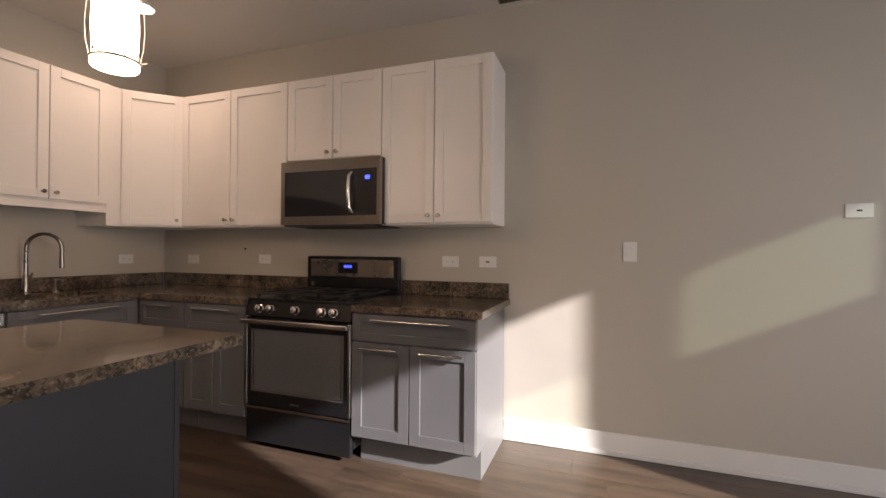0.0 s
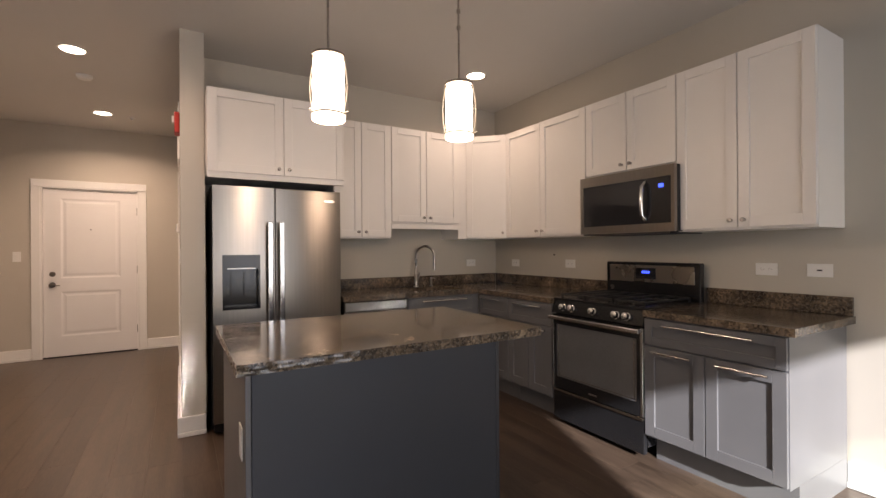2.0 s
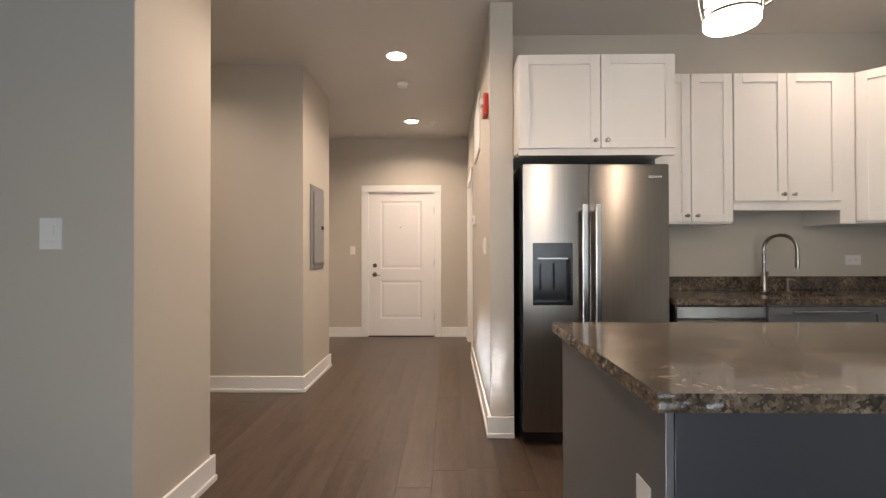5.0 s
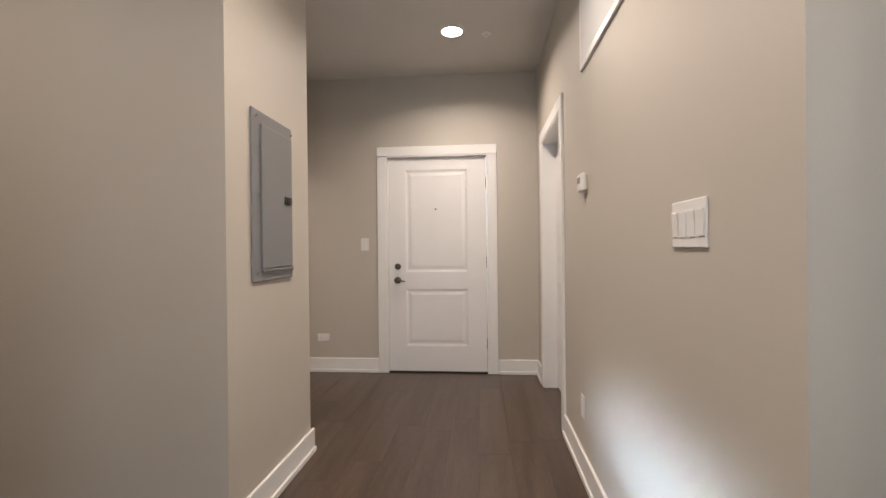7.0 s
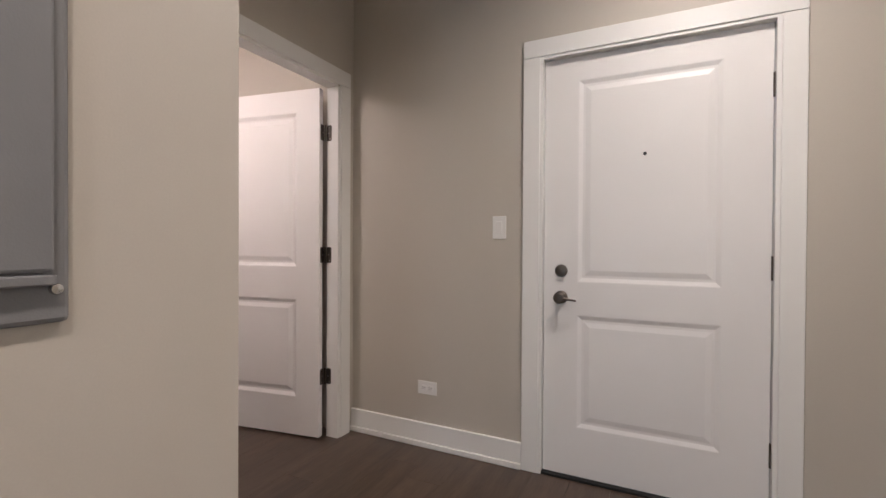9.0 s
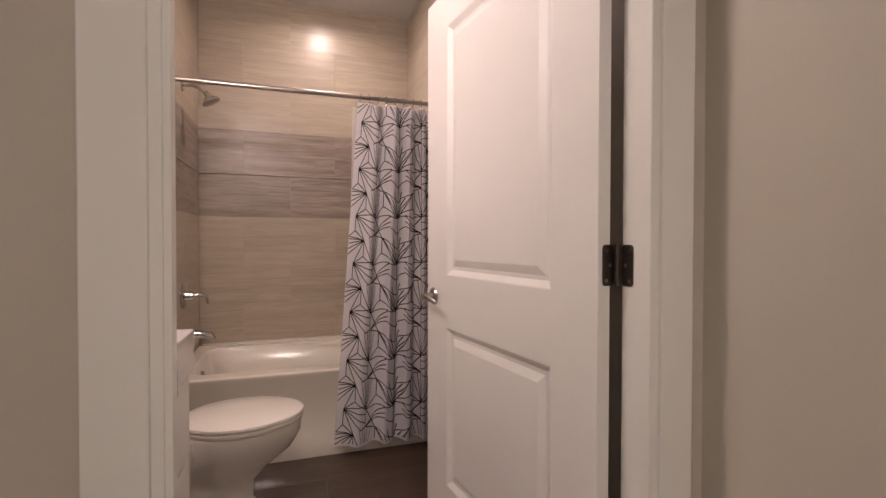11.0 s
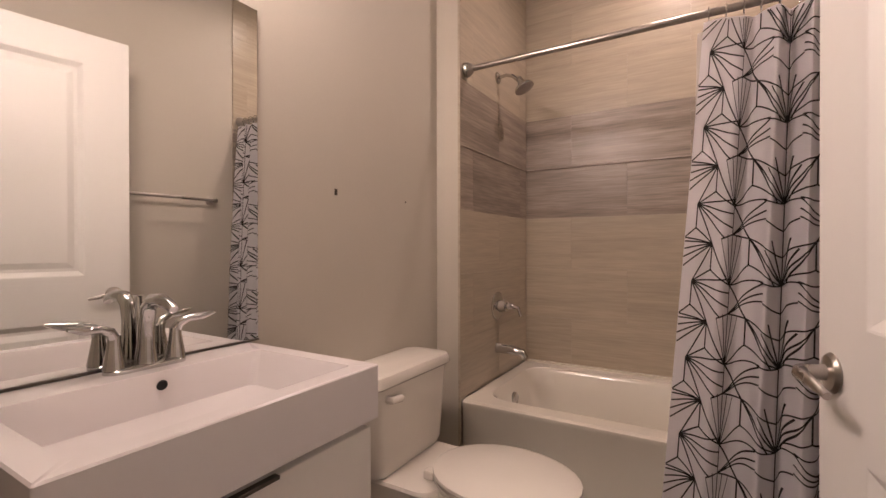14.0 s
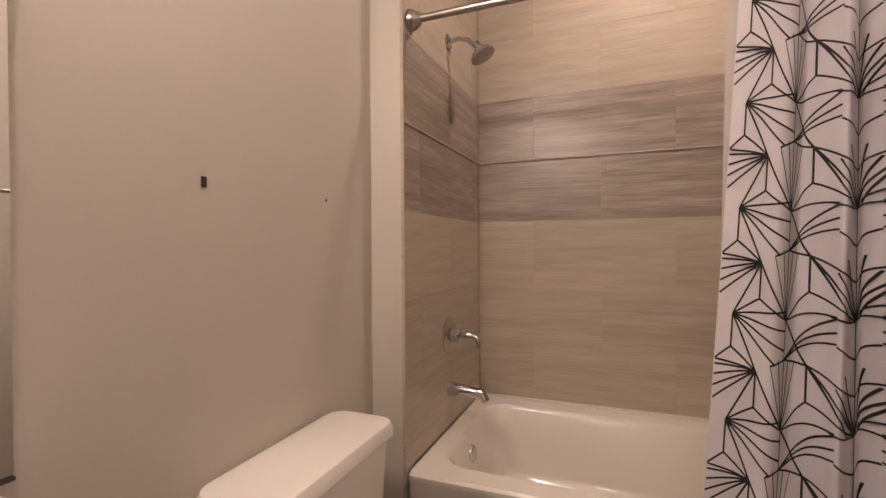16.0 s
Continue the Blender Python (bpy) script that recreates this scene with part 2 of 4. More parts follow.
def part(name, bm, material, parent, label="", smooth=False):
    me = bpy.data.meshes.new(name)
    if smooth:
        for f in bm.faces:
            f.smooth = True
    bm.to_mesh(me)
    bm.free()
    me.materials.append(material)
    ob = new(name, me)
    if smooth:
        me.set_sharp_from_angle(angle=radians(38))
    ob.parent = parent
    if label:
        tagged(ob, label)
    return ob


def thing(name, label, category, m=None, group="", kind=""):
    ob = new(name)
    ob.empty_display_size = .05
    if m:
        ob.matrix_world = m
    return tagged(ob, label, category, group, kind)


def structure(name, bm, material, label, category="wall"):
    ob = part(name, bm, material, None)
    return tagged(ob, label, category, kind="structure")


EAST = lambda x, y, z=0: pose(x, y, z, 0, 0, -90)   # front faces -x, local x runs to -y
NORTH = lambda x, y, z=0: pose(x, y, z)             # front faces -y
WEST = lambda x, y, z=0: pose(x, y, z, 0, 0, 90)    # front faces +x, local x runs to +y
SOUTH = lambda x, y, z=0: pose(x, y, z, 0, 0, 180)  # front faces +y

# ---- structure ----
H = 2.83
PW = "smooth greige painted drywall wall"
structure("wall_east", mk((3.66, 3.8, -3.1, 3.86, 0, H)), WALL, PW)
structure("wall_kitchen_north", mk((.74, 3.66, 3.72, 3.86, 0, H)), WALL, PW)
structure("wall_hall_east", mk((.59, .74, 3.27, 5.46, 0, H), (.59, .74, 6.345, 6.725, 0, H), (.59, .74, 5.46, 6.345, 2.07, H)), WALL, PW + " with a closet doorway")
structure("wall_entry", mk((-2.11, -.84, 6.725, 6.87, 0, H), (.125, .9, 6.725, 6.87, 0, H), (-.84, .125, 6.725, 6.87, 2.07, H)), WALL, PW + " around the entry door")
structure("wall_bath_east", mk((-2.08, -2.0, 5.04, 5.676, 0, H), (-2.08, -2.0, 6.59, 6.725, 0, H), (-2.08, -2.0, 5.676, 6.59, 2.07, H)), WALL, PW + " with the bathroom doorway")
structure("wall_panel_block", loft([[Vector((x, y, z)) for x, y in ((-2.19, 4.2), (-.94, 4.2), (-.94, 5.04), (-2.08, 5.04), (-2.08, 5.155), (-2.19, 5.155))] for z in (0, H)]), WALL, PW + " block that holds the breaker panel")
structure("wall_bath_south", mk((-3.66, -2.19, 4.97, 5.155, 0, H)), WALL, PW)
structure("wall_bath_alcove", loft([[Vector((x, y, z)) for x, y in ((-4.58, 4.97), (-3.66, 4.97), (-3.66, 5.155), (-3.652, 5.155), (-3.652, 5.265), (-4.58, 5.265))] for z in (0, H)]), WALL, PW + " return at the tub")
structure("wall_bath_west", mk((-4.58, -4.472, 5.265, 6.77, 0, H)), GROUT, "grouted tile backing wall behind the tub")
structure("wall_bath_north", mk((-4.472, -2.08, 6.662, 6.725, 0, H)), WALL, PW)
structure("wall_living_block", mk((-4.0, -.93, 2.12, 2.69, 0, H), bev=.004), WALL, PW + " block at the living room")
structure("wall_corridor_west", mk((-3.8, -3.65, 2.69, 4.97, 0, H)), WALL, PW)
structure("wall_living_west", mk((-4.14, -4.0, -3.1, 2.69, 0, H)), WALL, PW)
structure("wall_south", mk((-4.14, -2.6, -3.1, -3.0, 0, H), (-.4, 1.0, -3.1, -3.0, 0, H), (-2.6, -.4, -3.1, -3.0, 0, .6), (-2.6, -.4, -3.1, -3.0, 2.0, H),
                           (1.0, 2.53, -3.1, -3.0, 2.52, H), (1.0, 2.53, -3.1, -3.0, 0, .04), (2.53, 2.62, -3.1, -3.0, 0, H), (2.62, 3.06, -3.1, -3.0, 0, 1.8),
                           (2.62, 3.06, -3.1, -3.0, 2.39, H), (3.06, 3.66, -3.1, -3.0, 0, H)), WALL, PW + " with window openings")
structure("wall_closet", mk((.9, 1.0, 3.86, 6.9, 0, H)), WALL, PW)
structure("ceiling", mk((-4.14, 3.8, -3.1, 6.87, H, H + .12)), CEIL, "flat off-white painted ceiling", "ceiling")
structure("ceiling_bath", mk((-4.472, -2.08, 5.155, 6.662, 2.755, 2.80)), CEIL, "flat off-white bathroom ceiling", "ceiling")
structure("ground", mk((-200, 200, -200, 200, -.5, -.4)), GROUND, "plain ground outside the windows", "ground")


def window(name, x0, x1, z0, z1, glass, label, mull=(), upper=0.0):
    w = tagged(new(name), label, "window", kind="structure")
    f = .045
    part("window_frame", mk((x0, x1, -3.08, -3.02, z0, z0 + f), (x0, x1, -3.08, -3.02, z1 - f, z1), (x0, x0 + f, -3.08, -3.02, z0 + f, z1 - f), (x1 - f, x1, -3.08, -3.02, z0 + f, z1 - f),
                            *[(m - .02, m + .02, -3.08, -3.02, z0 + f, z1 - f) for m in mull]), TRIM, w)
    if upper:
        part("pane", mk((x0 + f, x1 - f, -3.055, -3.05, z0 + f, upper)), glass, w)
        # added filter: weakens the upper part of the sunbeam
        part("upper_pane", mk((x0 + f, x1 - f, -3.055, -3.05, upper + .001, z1 - f)), PANES, w, "dimmer upper pane, added to weaken the upper sunbeam")
    else:
        part("pane", mk((x0 + f, x1 - f, -3.055, -3.05, z0 + f, z1 - f)), glass, w)


window("window_1", 1.0, 2.53, .04, 2.52, PANE, "tall clear glass patio door in a white frame", upper=1.96)
# unseen window, added for daylight; its glass dims the sun's bounce
window("window_2", -2.6, -.4, .6, 2.0, PANES, "wide unseen window in a white frame, added for daylight", (-1.5,))
# unseen opening, added to throw the dim greenish patch on the east wall
window("window_3", 2.62, 3.06, 1.8, 2.39, PANEG, "small unseen green window, added to shape a dim sun patch")


def baseboard(x0, y0, x1, y1, nx, ny, label="white painted wooden baseboard"):
    """Along a wall from one point to another; (nx, ny) is the way it faces."""
    t, s, h = .016, .026, .135
    bm = bmesh.new()
    for a, z0, z1 in ((t, .03, h), (s, 0, .03)):
        xs, ys = sorted((x0, x1)), sorted((y0, y1))
        if nx:
            xs = sorted((x0, x0 + nx * a))
        else:
            ys = sorted((y0, y0 + ny * a))
        box(bm, xs[0], xs[1], ys[0], ys[1], z0, z1, bev=.003, seg=1)
    structure("baseboard", bm, TRIM, label, "baseboard")


baseboard(3.66, -3.0, 3.66, .64, -1, 0)
baseboard(.59, 3.27, .59, 5.38, -1, 0)
baseboard(.59, 6.43, .59, 6.725, -1, 0)
baseboard(.564, 3.27, .74, 3.27, 0, -1)
baseboard(-2.0, 6.725, -.93, 6.725, 0, -1)
baseboard(.215, 6.725, .59, 6.725, 0, -1)
baseboard(-.94, 4.174, -.94, 5.066, 1, 0)
baseboard(-2.19, 4.2, -.94, 4.2, 0, -1)
baseboard(-2.0, 5.04, -.94, 5.04, 0, 1)
baseboard(-3.65, 4.97, -2.19, 4.97, 0, -1)
baseboard(-.93, 2.094, -.93, 2.716, 1, 0)
baseboard(-4.0, 2.12, -.93, 2.12, 0, -1)
baseboard(-3.65, 2.69, -.93, 2.69, 0, 1)
baseboard(-3.65, 2.716, -3.65, 4.944, 1, 0)
baseboard(-2.0, 5.066, -2.0, 5.597, 1, 0)
baseboard(-3.65, 5.155, -2.70, 5.155, 0, 1)


def casing(name, m, w, h=2.07, depth=.0, label="flat white painted door casing"):
    """Local: opening from x 0 to w, wall face at y 0, casing towards -y, jamb towards +y."""
    c = .088
    t = tagged(new(name), label, "door frame", kind="structure")
    t.matrix_world = m
    part("casing_side", mk((-c, -.004, -.018, 0, 0, h), bev=.003), TRIM, t)
    part("casing_side", mk((w + .004, w + c, -.018, 0, 0, h), bev=.003), TRIM, t)
    part("casing_head", mk((-c, w + c, -.018, 0, h + .002, h + c), bev=.003), TRIM, t)
    if depth:
        part("jamb", mk((-.004, .012, -.012, depth, 0, h - .012)), TRIM, t)
        part("jamb", mk((w - .012, w + .004, -.012, depth, 0, h - .012)), TRIM, t)
        part("jamb_head", mk((-.004, w + .004, -.012, depth, h - .012, h + .001)), TRIM, t)
    return t


def panel_leaf(t, w, h, th, panels, material, relief=1.0):
    """A door leaf from x 0 to w, front at y 0, with sunk and fielded panels (x0, x1, z0, z1)."""
    z, bs = 0.012, []
    x0, x1 = panels[0][0], panels[0][1]
    bs += [(0, x0, 0, th, z, h), (x1, w, 0, th, z, h)]
    for p in sorted(panels, key=lambda p: p[2]):
        bs.append((x0, x1, 0, th, z, p[2]))
        z = p[3]
    bs.append((x0, x1, 0, th, z, h))
    part("leaf", mk(*bs), material, t)
    for a, b, c, d in panels:
        for sgn, y in ((1, 0), (-1, th)):
            rings = []
            for ins, dep in ((0, 0), (.004, .001), (.022, .013), (.034, .013), (.058, .004), (.07, .004)):
                rings.append([Vector((xx, y + sgn * dep * relief, zz)) for xx, zz in ((a + ins, c + ins), (b - ins, c + ins), (b - ins, d - ins), (a + ins, d - ins))])
            bm = loft(rings, cap=False)
            bm.faces.new([v for v in bm.verts][-4:])
            bmesh.ops.recalc_face_normals(bm, faces=bm.faces)
            part("panel", bm, material, t)


def hinge(t, x, y, z, r=.006, plates=True):
    h = part("hinge", tube([(x, y, z - .05), (x, y, z + .05)], r), BRONZE, t, "dark metal hinge", True)
    return h


# entry door
casing("door_frame_1", NORTH(-.84, 6.725), .965, depth=.09)
d1 = tagged(new("door_1"), "closed white two-panel entry door with dark metal hardware", "door", kind="structure")
d1.matrix_world = NORTH(-.824, 6.745)
panel_leaf(d1, .933, 2.055, .045, [(.16, .76, .25, .80), (.16, .76, .96, 1.94)], DOORW, .5)
for z in (.28, 1.05, 1.80):
    hinge(d1, .936, -.004, z)
for z, lever in ((.885, True), (1.015, False)):
    k = part("door_knob" if lever else "deadbolt", lathe([(.03, 0), (.032, -.006), (.026, -.014), (.012, -.018), (.011, -.04), (.024, -.046), (.028, -.06), (.02, -.07), (.001, -.072)] if lever else
             [(.03, 0), (.031, -.008), (.024, -.02), (.012, -.022), (.001, -.023)], 20, 'Y', (.085, 0, z)), BRONZE, d1, "dark nickel knob" if lever else "dark nickel deadbolt", True)
part("lever", tube([(.085, -.062, .885), (.12, -.062, .882), (.165, -.056, .876)], [.008, .007, .005]), BRONZE, d1, "", True)
part("peephole", lathe([(.008, 0), (.008, -.004), (.001, -.004)], 12, 'Y', (.455, 0, 1.56)), BLACKM, d1)
part("threshold", mk((-.01, .945, -.03, .06, -.001, .011)), SLOT, d1, "dark metal threshold")

# closet door in the hall
casing("door_frame_2", EAST(.59, 6.345), .885, depth=.15)
d2 = tagged(new("door_2"), "closed white closet door with a louvered vent grille", "door", kind="structure")
d2.matrix_world = EAST(.695, 6.333)
panel_leaf(d2, .861, 2.05, .04, [(.15, .71, 1.10, 1.92)], DOORW)
g = part("grille_frame", mk((.13, .155, -.012, 0, .28, .93), (.70, .725, -.012, 0, .28, .93), (.155, .70, -.012, 0, .28, .305), (.155, .70, -.012, 0, .905, .93), (.42, .435, -.011, 0, .305, .905)), TRIM, d2, "white metal vent grille")
sl = mk((.157, .42, -.009, -.003, -.008, .008))
slat = part("slat", sl, TRIM, g)
slat.matrix_basis = pose(0, 0, .32, 30)
for i in range(1, 26):
    for dx in (0, .278):
        s2 = new("slat", slat.data)
        s2.parent = g
        s2.matrix_basis = pose(dx, 0, .32 + i * .0228, 30)
# near-black sheet drawn for the shade behind the louvres
part("shadow_backing", mk((.157, .70, -.0015, -.0005, .30, .91)), SLOT, d2)
part("door_knob", lathe([(.028, 0), (.03, -.006), (.011, -.014), (.011, -.04), (.026, -.05), (.02, -.065), (.001, -.067)], 18, 'Y', (.80, 0, .93)), NICKEL, d2, "nickel knob", True)

# bathroom door, standing open
casing("door_frame_3", WEST(-2.0, 5.685), .905, depth=.0, label="flat white painted bathroom door casing")
jf = tagged(new("door_jamb_3"), "white painted bathroom door jamb with a strike plate", "door frame", kind="structure")
part("jamb", mk((-2.066, -1.99, 5.674, 5.698, 0, 2.058), bev=.002), TRIM, jf)
part("jamb", mk((-2.074, -1.99, 6.572, 6.6, 0, 2.058), bev=.002), TRIM, jf)
part("jamb_head", mk((-2.074, -1.99, 5.698, 6.572, 2.058, 2.072)), TRIM, jf)
part("door_stop", mk((-2.020, -1.995, 5.698, 5.708, 0, 2.058)), TRIM, jf)
part("strike_plate", mk((-2.0635, -2.0225, 5.6975, 5.6995, .875, .935), bev=.001), NICKEL, jf, "nickel strike plate")
part("strike_hole", mk((-2.056, -2.035, 5.6994, 5.7002, .890, .920)), SLOT, jf)
hx, hy = -2.07, 6.548
ang = math.degrees(math.atan2(6.372 - 6.515, -2.96 + 2.06))
d3 = tagged(new("door_3"), "white two-panel bathroom door standing open on dark hinges", "door", kind="structure")
d3.matrix_world = pose(hx, hy, 0, 0, 0, ang) @ pose(.013, 0, 0)
panel_leaf(d3, .882, 2.04, .036, [(.152, .722, .235, .815), (.152, .722, 1.005, 1.91)], DOORW)
def hinge_leaf(parent, m):
    """A round-cornered hinge plate with three screws; local x across, y up, front towards z."""
    lf = part("hinge_leaf", loft([rounded(0, 0, .034, .092, 0, .009), rounded(0, 0, .034, .092, .0018, .009)]), BRONZE, parent)
    lf.matrix_basis = m
    for sx, sy in ((-.006, .034), (.006, 0), (-.006, -.034)):
        part("screw", lathe([(.0045, .0018), (.004, .0026), (.001, .0022)], 10, 'Z', (sx, sy, 0)), NICKEL, lf)


for z in (.36, 1.075, 1.79):
    h = part("hinge", tube([(-.010, -.012, z - .047), (-.010, -.012, z + .047)], .0055), BRONZE, d3, "dark metal hinge", True)
    hinge_leaf(h, Matrix(((0, 0, -1, -.0002), (-1, 0, 0, .006), (0, 1, 0, z), (0, 0, 0, 1))))
    hinge_leaf(jf, Matrix(((-1, 0, 0, -2.055), (0, 0, -1, 6.5718), (0, 1, 0, z), (0, 0, 0, 1))))
for y, s in ((.036, 1), (0, -1)):
    ro = part("rosette", lathe([(.03, y), (.033, y + s * .004), (.028, y + s * .01), (.013, y + s * .013), (.011, y + s * .045), (.001, y + s * .046)], 24, 'Y', (.822, 0, .92)), NICKEL, d3, "nickel lever handle", True)
    part("lever", tube([(.822, y + s * .045, .92), (.802, y + s * .052, .92), (.767, y + s * .05, .917), (.722, y + s * .044, .908)], [.011, .011, .009, .006]), NICKEL, ro, "", True)


# ---- kitchen ----
def shaker(name, parent, material, x0, x1, z0, z1, rail=.062, y=-.02):
    """A framed door or drawer front in the plane y: a sunk panel with two stiles and two rails on it."""
    d = part(name, mk((x0 + rail - .006, x1 - rail + .006, y + .011, y + .019, z0 + rail - .006, z1 - rail + .006)), material, parent)
    for a, b in ((x0, x0 + rail), (x1 - rail, x1)):
        part("stile", mk((a, b, y, y + .02, z0, z1), bev=.0012), material, d)
    for a, b in ((z0, z0 + rail), (z1 - rail, z1)):
        part("rail", mk((x0 + rail + .0003, x1 - rail - .0003, y, y + .02, a, b), bev=.0012), material, d)
    return d


def knob(parent, x, z, y=-.02):
    part("knob", lathe([(.009, y), (.006, y - .006), (.006, y - .014), (.013, y - .02), (.013, y - .026), (.008, y - .03), (.001, y - .03)], 14, 'Y', (x, 0, z)), NICKEL, parent, "small brushed nickel knob", True)


def bar_pull(parent, x0, x1, z, y=-.02):
    part("handle", tube([(x0, y - .03, z), (x1, y - .03, z)], .006, 10), STEELH, parent, "steel bar handle", True)
    for x in (x0 + .03, x1 - .03):
        part("post", tube([(x, y, z), (x, y - .03, z)], .005, 8), STEELH, parent, "", True)


def wall_cabinet(m, w, z0, z1, depth, splits, label, rail_drop=0.0):
    t = thing("wall_cabinet", label, "cabinet", m, "white kitchen wall cabinets")
    part("body", mk((0, w, 0, depth, z0, z1)), CABW, t)
    if rail_drop:
        part("light_rail", mk((0, w, -.012, .02, z0 - rail_drop, z0 - .002)), CABW, t)
    xs = [0, *splits, w]
    for i, (a, b) in enumerate(zip(xs, xs[1:])):
        d = shaker("door", t, CABW, a + .003, b - .003, z0 + .012, z1 - .006, .058)
        left = (i % 2 == 0)
        knob(d, b - .035 if left else a + .035, z0 + .055)
    return t


WC = "white painted shaker wall cabinet with small nickel knobs"
XU, YU = 3.335, 3.39
wall_cabinet(EAST(XU, 1.375), .727, 1.385, 2.40, .324, [.36], WC + " beside microwave")
wall_cabinet(EAST(XU, 2.112), .735, 1.825, 2.40, .324, [.367], WC + " above the microwave")
wall_cabinet(EAST(XU, 3.105), .99, 1.385, 2.40, .324, [.48], WC + " beside corner")
wall_cabinet(NORTH(1.70, YU), .525, 1.385, 2.40, .329, [.245], WC + " beside the refrigerator")
wall_cabinet(NORTH(2.23, YU), .715, 1.525, 2.40, .329, [.355], "short white painted shaker wall cabinet above the sink", .05)
part("filler", mk((2.947, 3.048, YU, 3.718, 1.385, 2.40)), CABW, None)
tagged(bpy.data.objects["filler"], "white painted filler cabinet strip beside the corner cabinet", "cabinet")
bpy.data.objects["filler"].name = "cabinet_filler"
wall_cabinet(NORTH(.745, 3.085), .945, 1.815, 2.40, .63, [.495], "deep white painted shaker cabinet above the refrigerator", .03)
# corner cabinet with an angled door
cc = thing("corner_cabinet", "white painted corner wall cabinet with an angled shaker door", "cabinet", Matrix.Translation((3.05, YU, 0)), "white kitchen wall cabinets")
dx, dy = XU - 3.05, 3.107 - YU
bm = loft([[Vector((0, .002, z)), Vector((dx, dy + .002, z)), Vector((.608, dy + .002, z)), Vector((.608, .328, z)), Vector((0, .328, z))] for z in (1.385, 2.40)])
part("body", bm, CABW, cc)
dl = math.hypot(dx, dy)
d = shaker("door", cc, CABW, .006, dl - .006, 1.397, 2.394, .058)
d.matrix_basis = pose(0, 0, 0, 0, 0, math.degrees(math.atan2(dy, dx)))
knob(d, dl - .04, 1.44)


def base_cabinet(m, w, label, fronts, depth=.66, material=None, end=False):
    """fronts: (kind, x0, x1, z0, z1), kind 'drawer' or 'door'."""
    t = thing("base_cabinet", label, "cabinet", m, "grey kitchen base cabinets")
    part("body", mk((0, w, 0, depth, .16, .875)), material or CABG, t)
    part("toe_kick", mk((0.0, w, .095, depth, 0, .159)), material or CABG, t)
    for kind, a, b, c, e in fronts:
        f = shaker(kind, t, material or CABG, a + .003, b - .003, c, e, .06 if kind == "door" else .045)
        bar_pull(f, a + (b - a) * .18, b - (b - a) * .18, e - .028)
    return t


XB, YB = 2.985, 3.09
GC = "grey painted shaker base cabinet with steel bar handles"
base_cabinet(EAST(XB, 1.368), .728, GC + ", counter end", [("drawer", 0, .728, .715, .865), ("door", 0, .355, .175, .705), ("door", .355, .728, .175, .705)])
base_cabinet(EAST(XB, 2.645), .512, GC + " beside range", [("drawer", 0, .512, .70, .865), ("door", 0, .25, .175, .69), ("door", .25, .512, .175, .69)])
base_cabinet(EAST(XB, 3.07), .42, GC + " near the corner", [("drawer", .0, .42, .70, .865), ("door", 0, .42, .175, .69)])
base_cabinet(NORTH(2.235, YB), .74, "grey painted sink base cabinet with a steel bar handle", [("drawer", 0, .70, .70, .865), ("door", 0, .35, .175, .69), ("door", .35, .70, .175, .69)], depth=.62)

# worktops
def slab(name, boxes, label, splash=()):
    t = thing(name, label, "countertop")
    bm = bmesh.new()
    corner = {}
    for x0, x1, y0, y1, z0, z1 in boxes:
        bm.faces.new([corner.setdefault(p, None) or corner.update({p: bm.verts.new((*p, z1))}) or corner[p] for p in ((x0, y0), (x1, y0), (x1, y1), (x0, y1))])
    low = bmesh.ops.extrude_face_region(bm, geom=list(bm.faces))
    for v in low["geom"]:
        if isinstance(v, bmesh.types.BMVert):
            v.co.z -= .039
    bmesh.ops.recalc_face_normals(bm, faces=bm.faces)
    part("slab", bm, GRAN, t)
    for b in splash:
        part("backsplash", mk(b, bev=.002), GRAN, t)
    return t


slab("countertop", [(2.955, 3.658, .605, 1.37, .876, .915)], "dark speckled granite countertop end piece with a low backsplash", [(3.636, 3.658, .612, 1.37, .916, 1.015)])
slab("countertop", [(2.955, 3.658, 2.13, 3.055, .876, .915), (2.955, 3.658, 3.055, 3.2, .876, .915), (2.955, 3.658, 3.2, 3.56, .876, .915), (2.955, 3.658, 3.56, 3.718, .876, .915)]
     + [(x0, x1, y0, y1, .876, .915) for x0, x1 in ((1.685, 2.36), (2.36, 2.87), (2.87, 2.955)) for y0, y1 in ((3.055, 3.2), (3.2, 3.56), (3.56, 3.718)) if not (x0 == 2.36 and y0 == 3.2)],
     "dark speckled granite corner countertop with a low backsplash", [(3.636, 3.658, 2.13, 3.695, .916, 1.015), (1.685, 3.636, 3.696, 3.717, .916, 1.015)])
sk = thing("kitchen_sink", "undermount stainless steel kitchen sink set in the granite counter", "sink", Matrix.Translation((2.615, 3.38, 0)))
part("basin", loft([rounded(0, 0, .53, .38, .874, .04), rounded(0, 0, .50, .35, .872, .04), rounded(0, 0, .47, .32, .70, .05), rounded(0, 0, .1, .1, .69, .05)]), STEEL, sk, "", True)
fa = thing("kitchen_faucet", "brushed nickel gooseneck kitchen faucet with a side lever", "faucet", Matrix.Translation((2.60, 3.625, .915)))
part("base", lathe([(.027, 0), (.027, .01), (.02, .016), (.019, .12), (.015, .125), (.001, .126)], 20), NICKEL, fa, "", True)
pts = [(0, 0, .12), (0, 0, .30)] + [(0, -.10 + .10 * math.cos(a), .30 + .10 * math.sin(a)) for a in [math.pi * k / 10 for k in range(1, 10)]] + [(0, -.2, .30), (0, -.2, .24)]
part("spout", tube(pts, .012), NICKEL, fa, "", True)
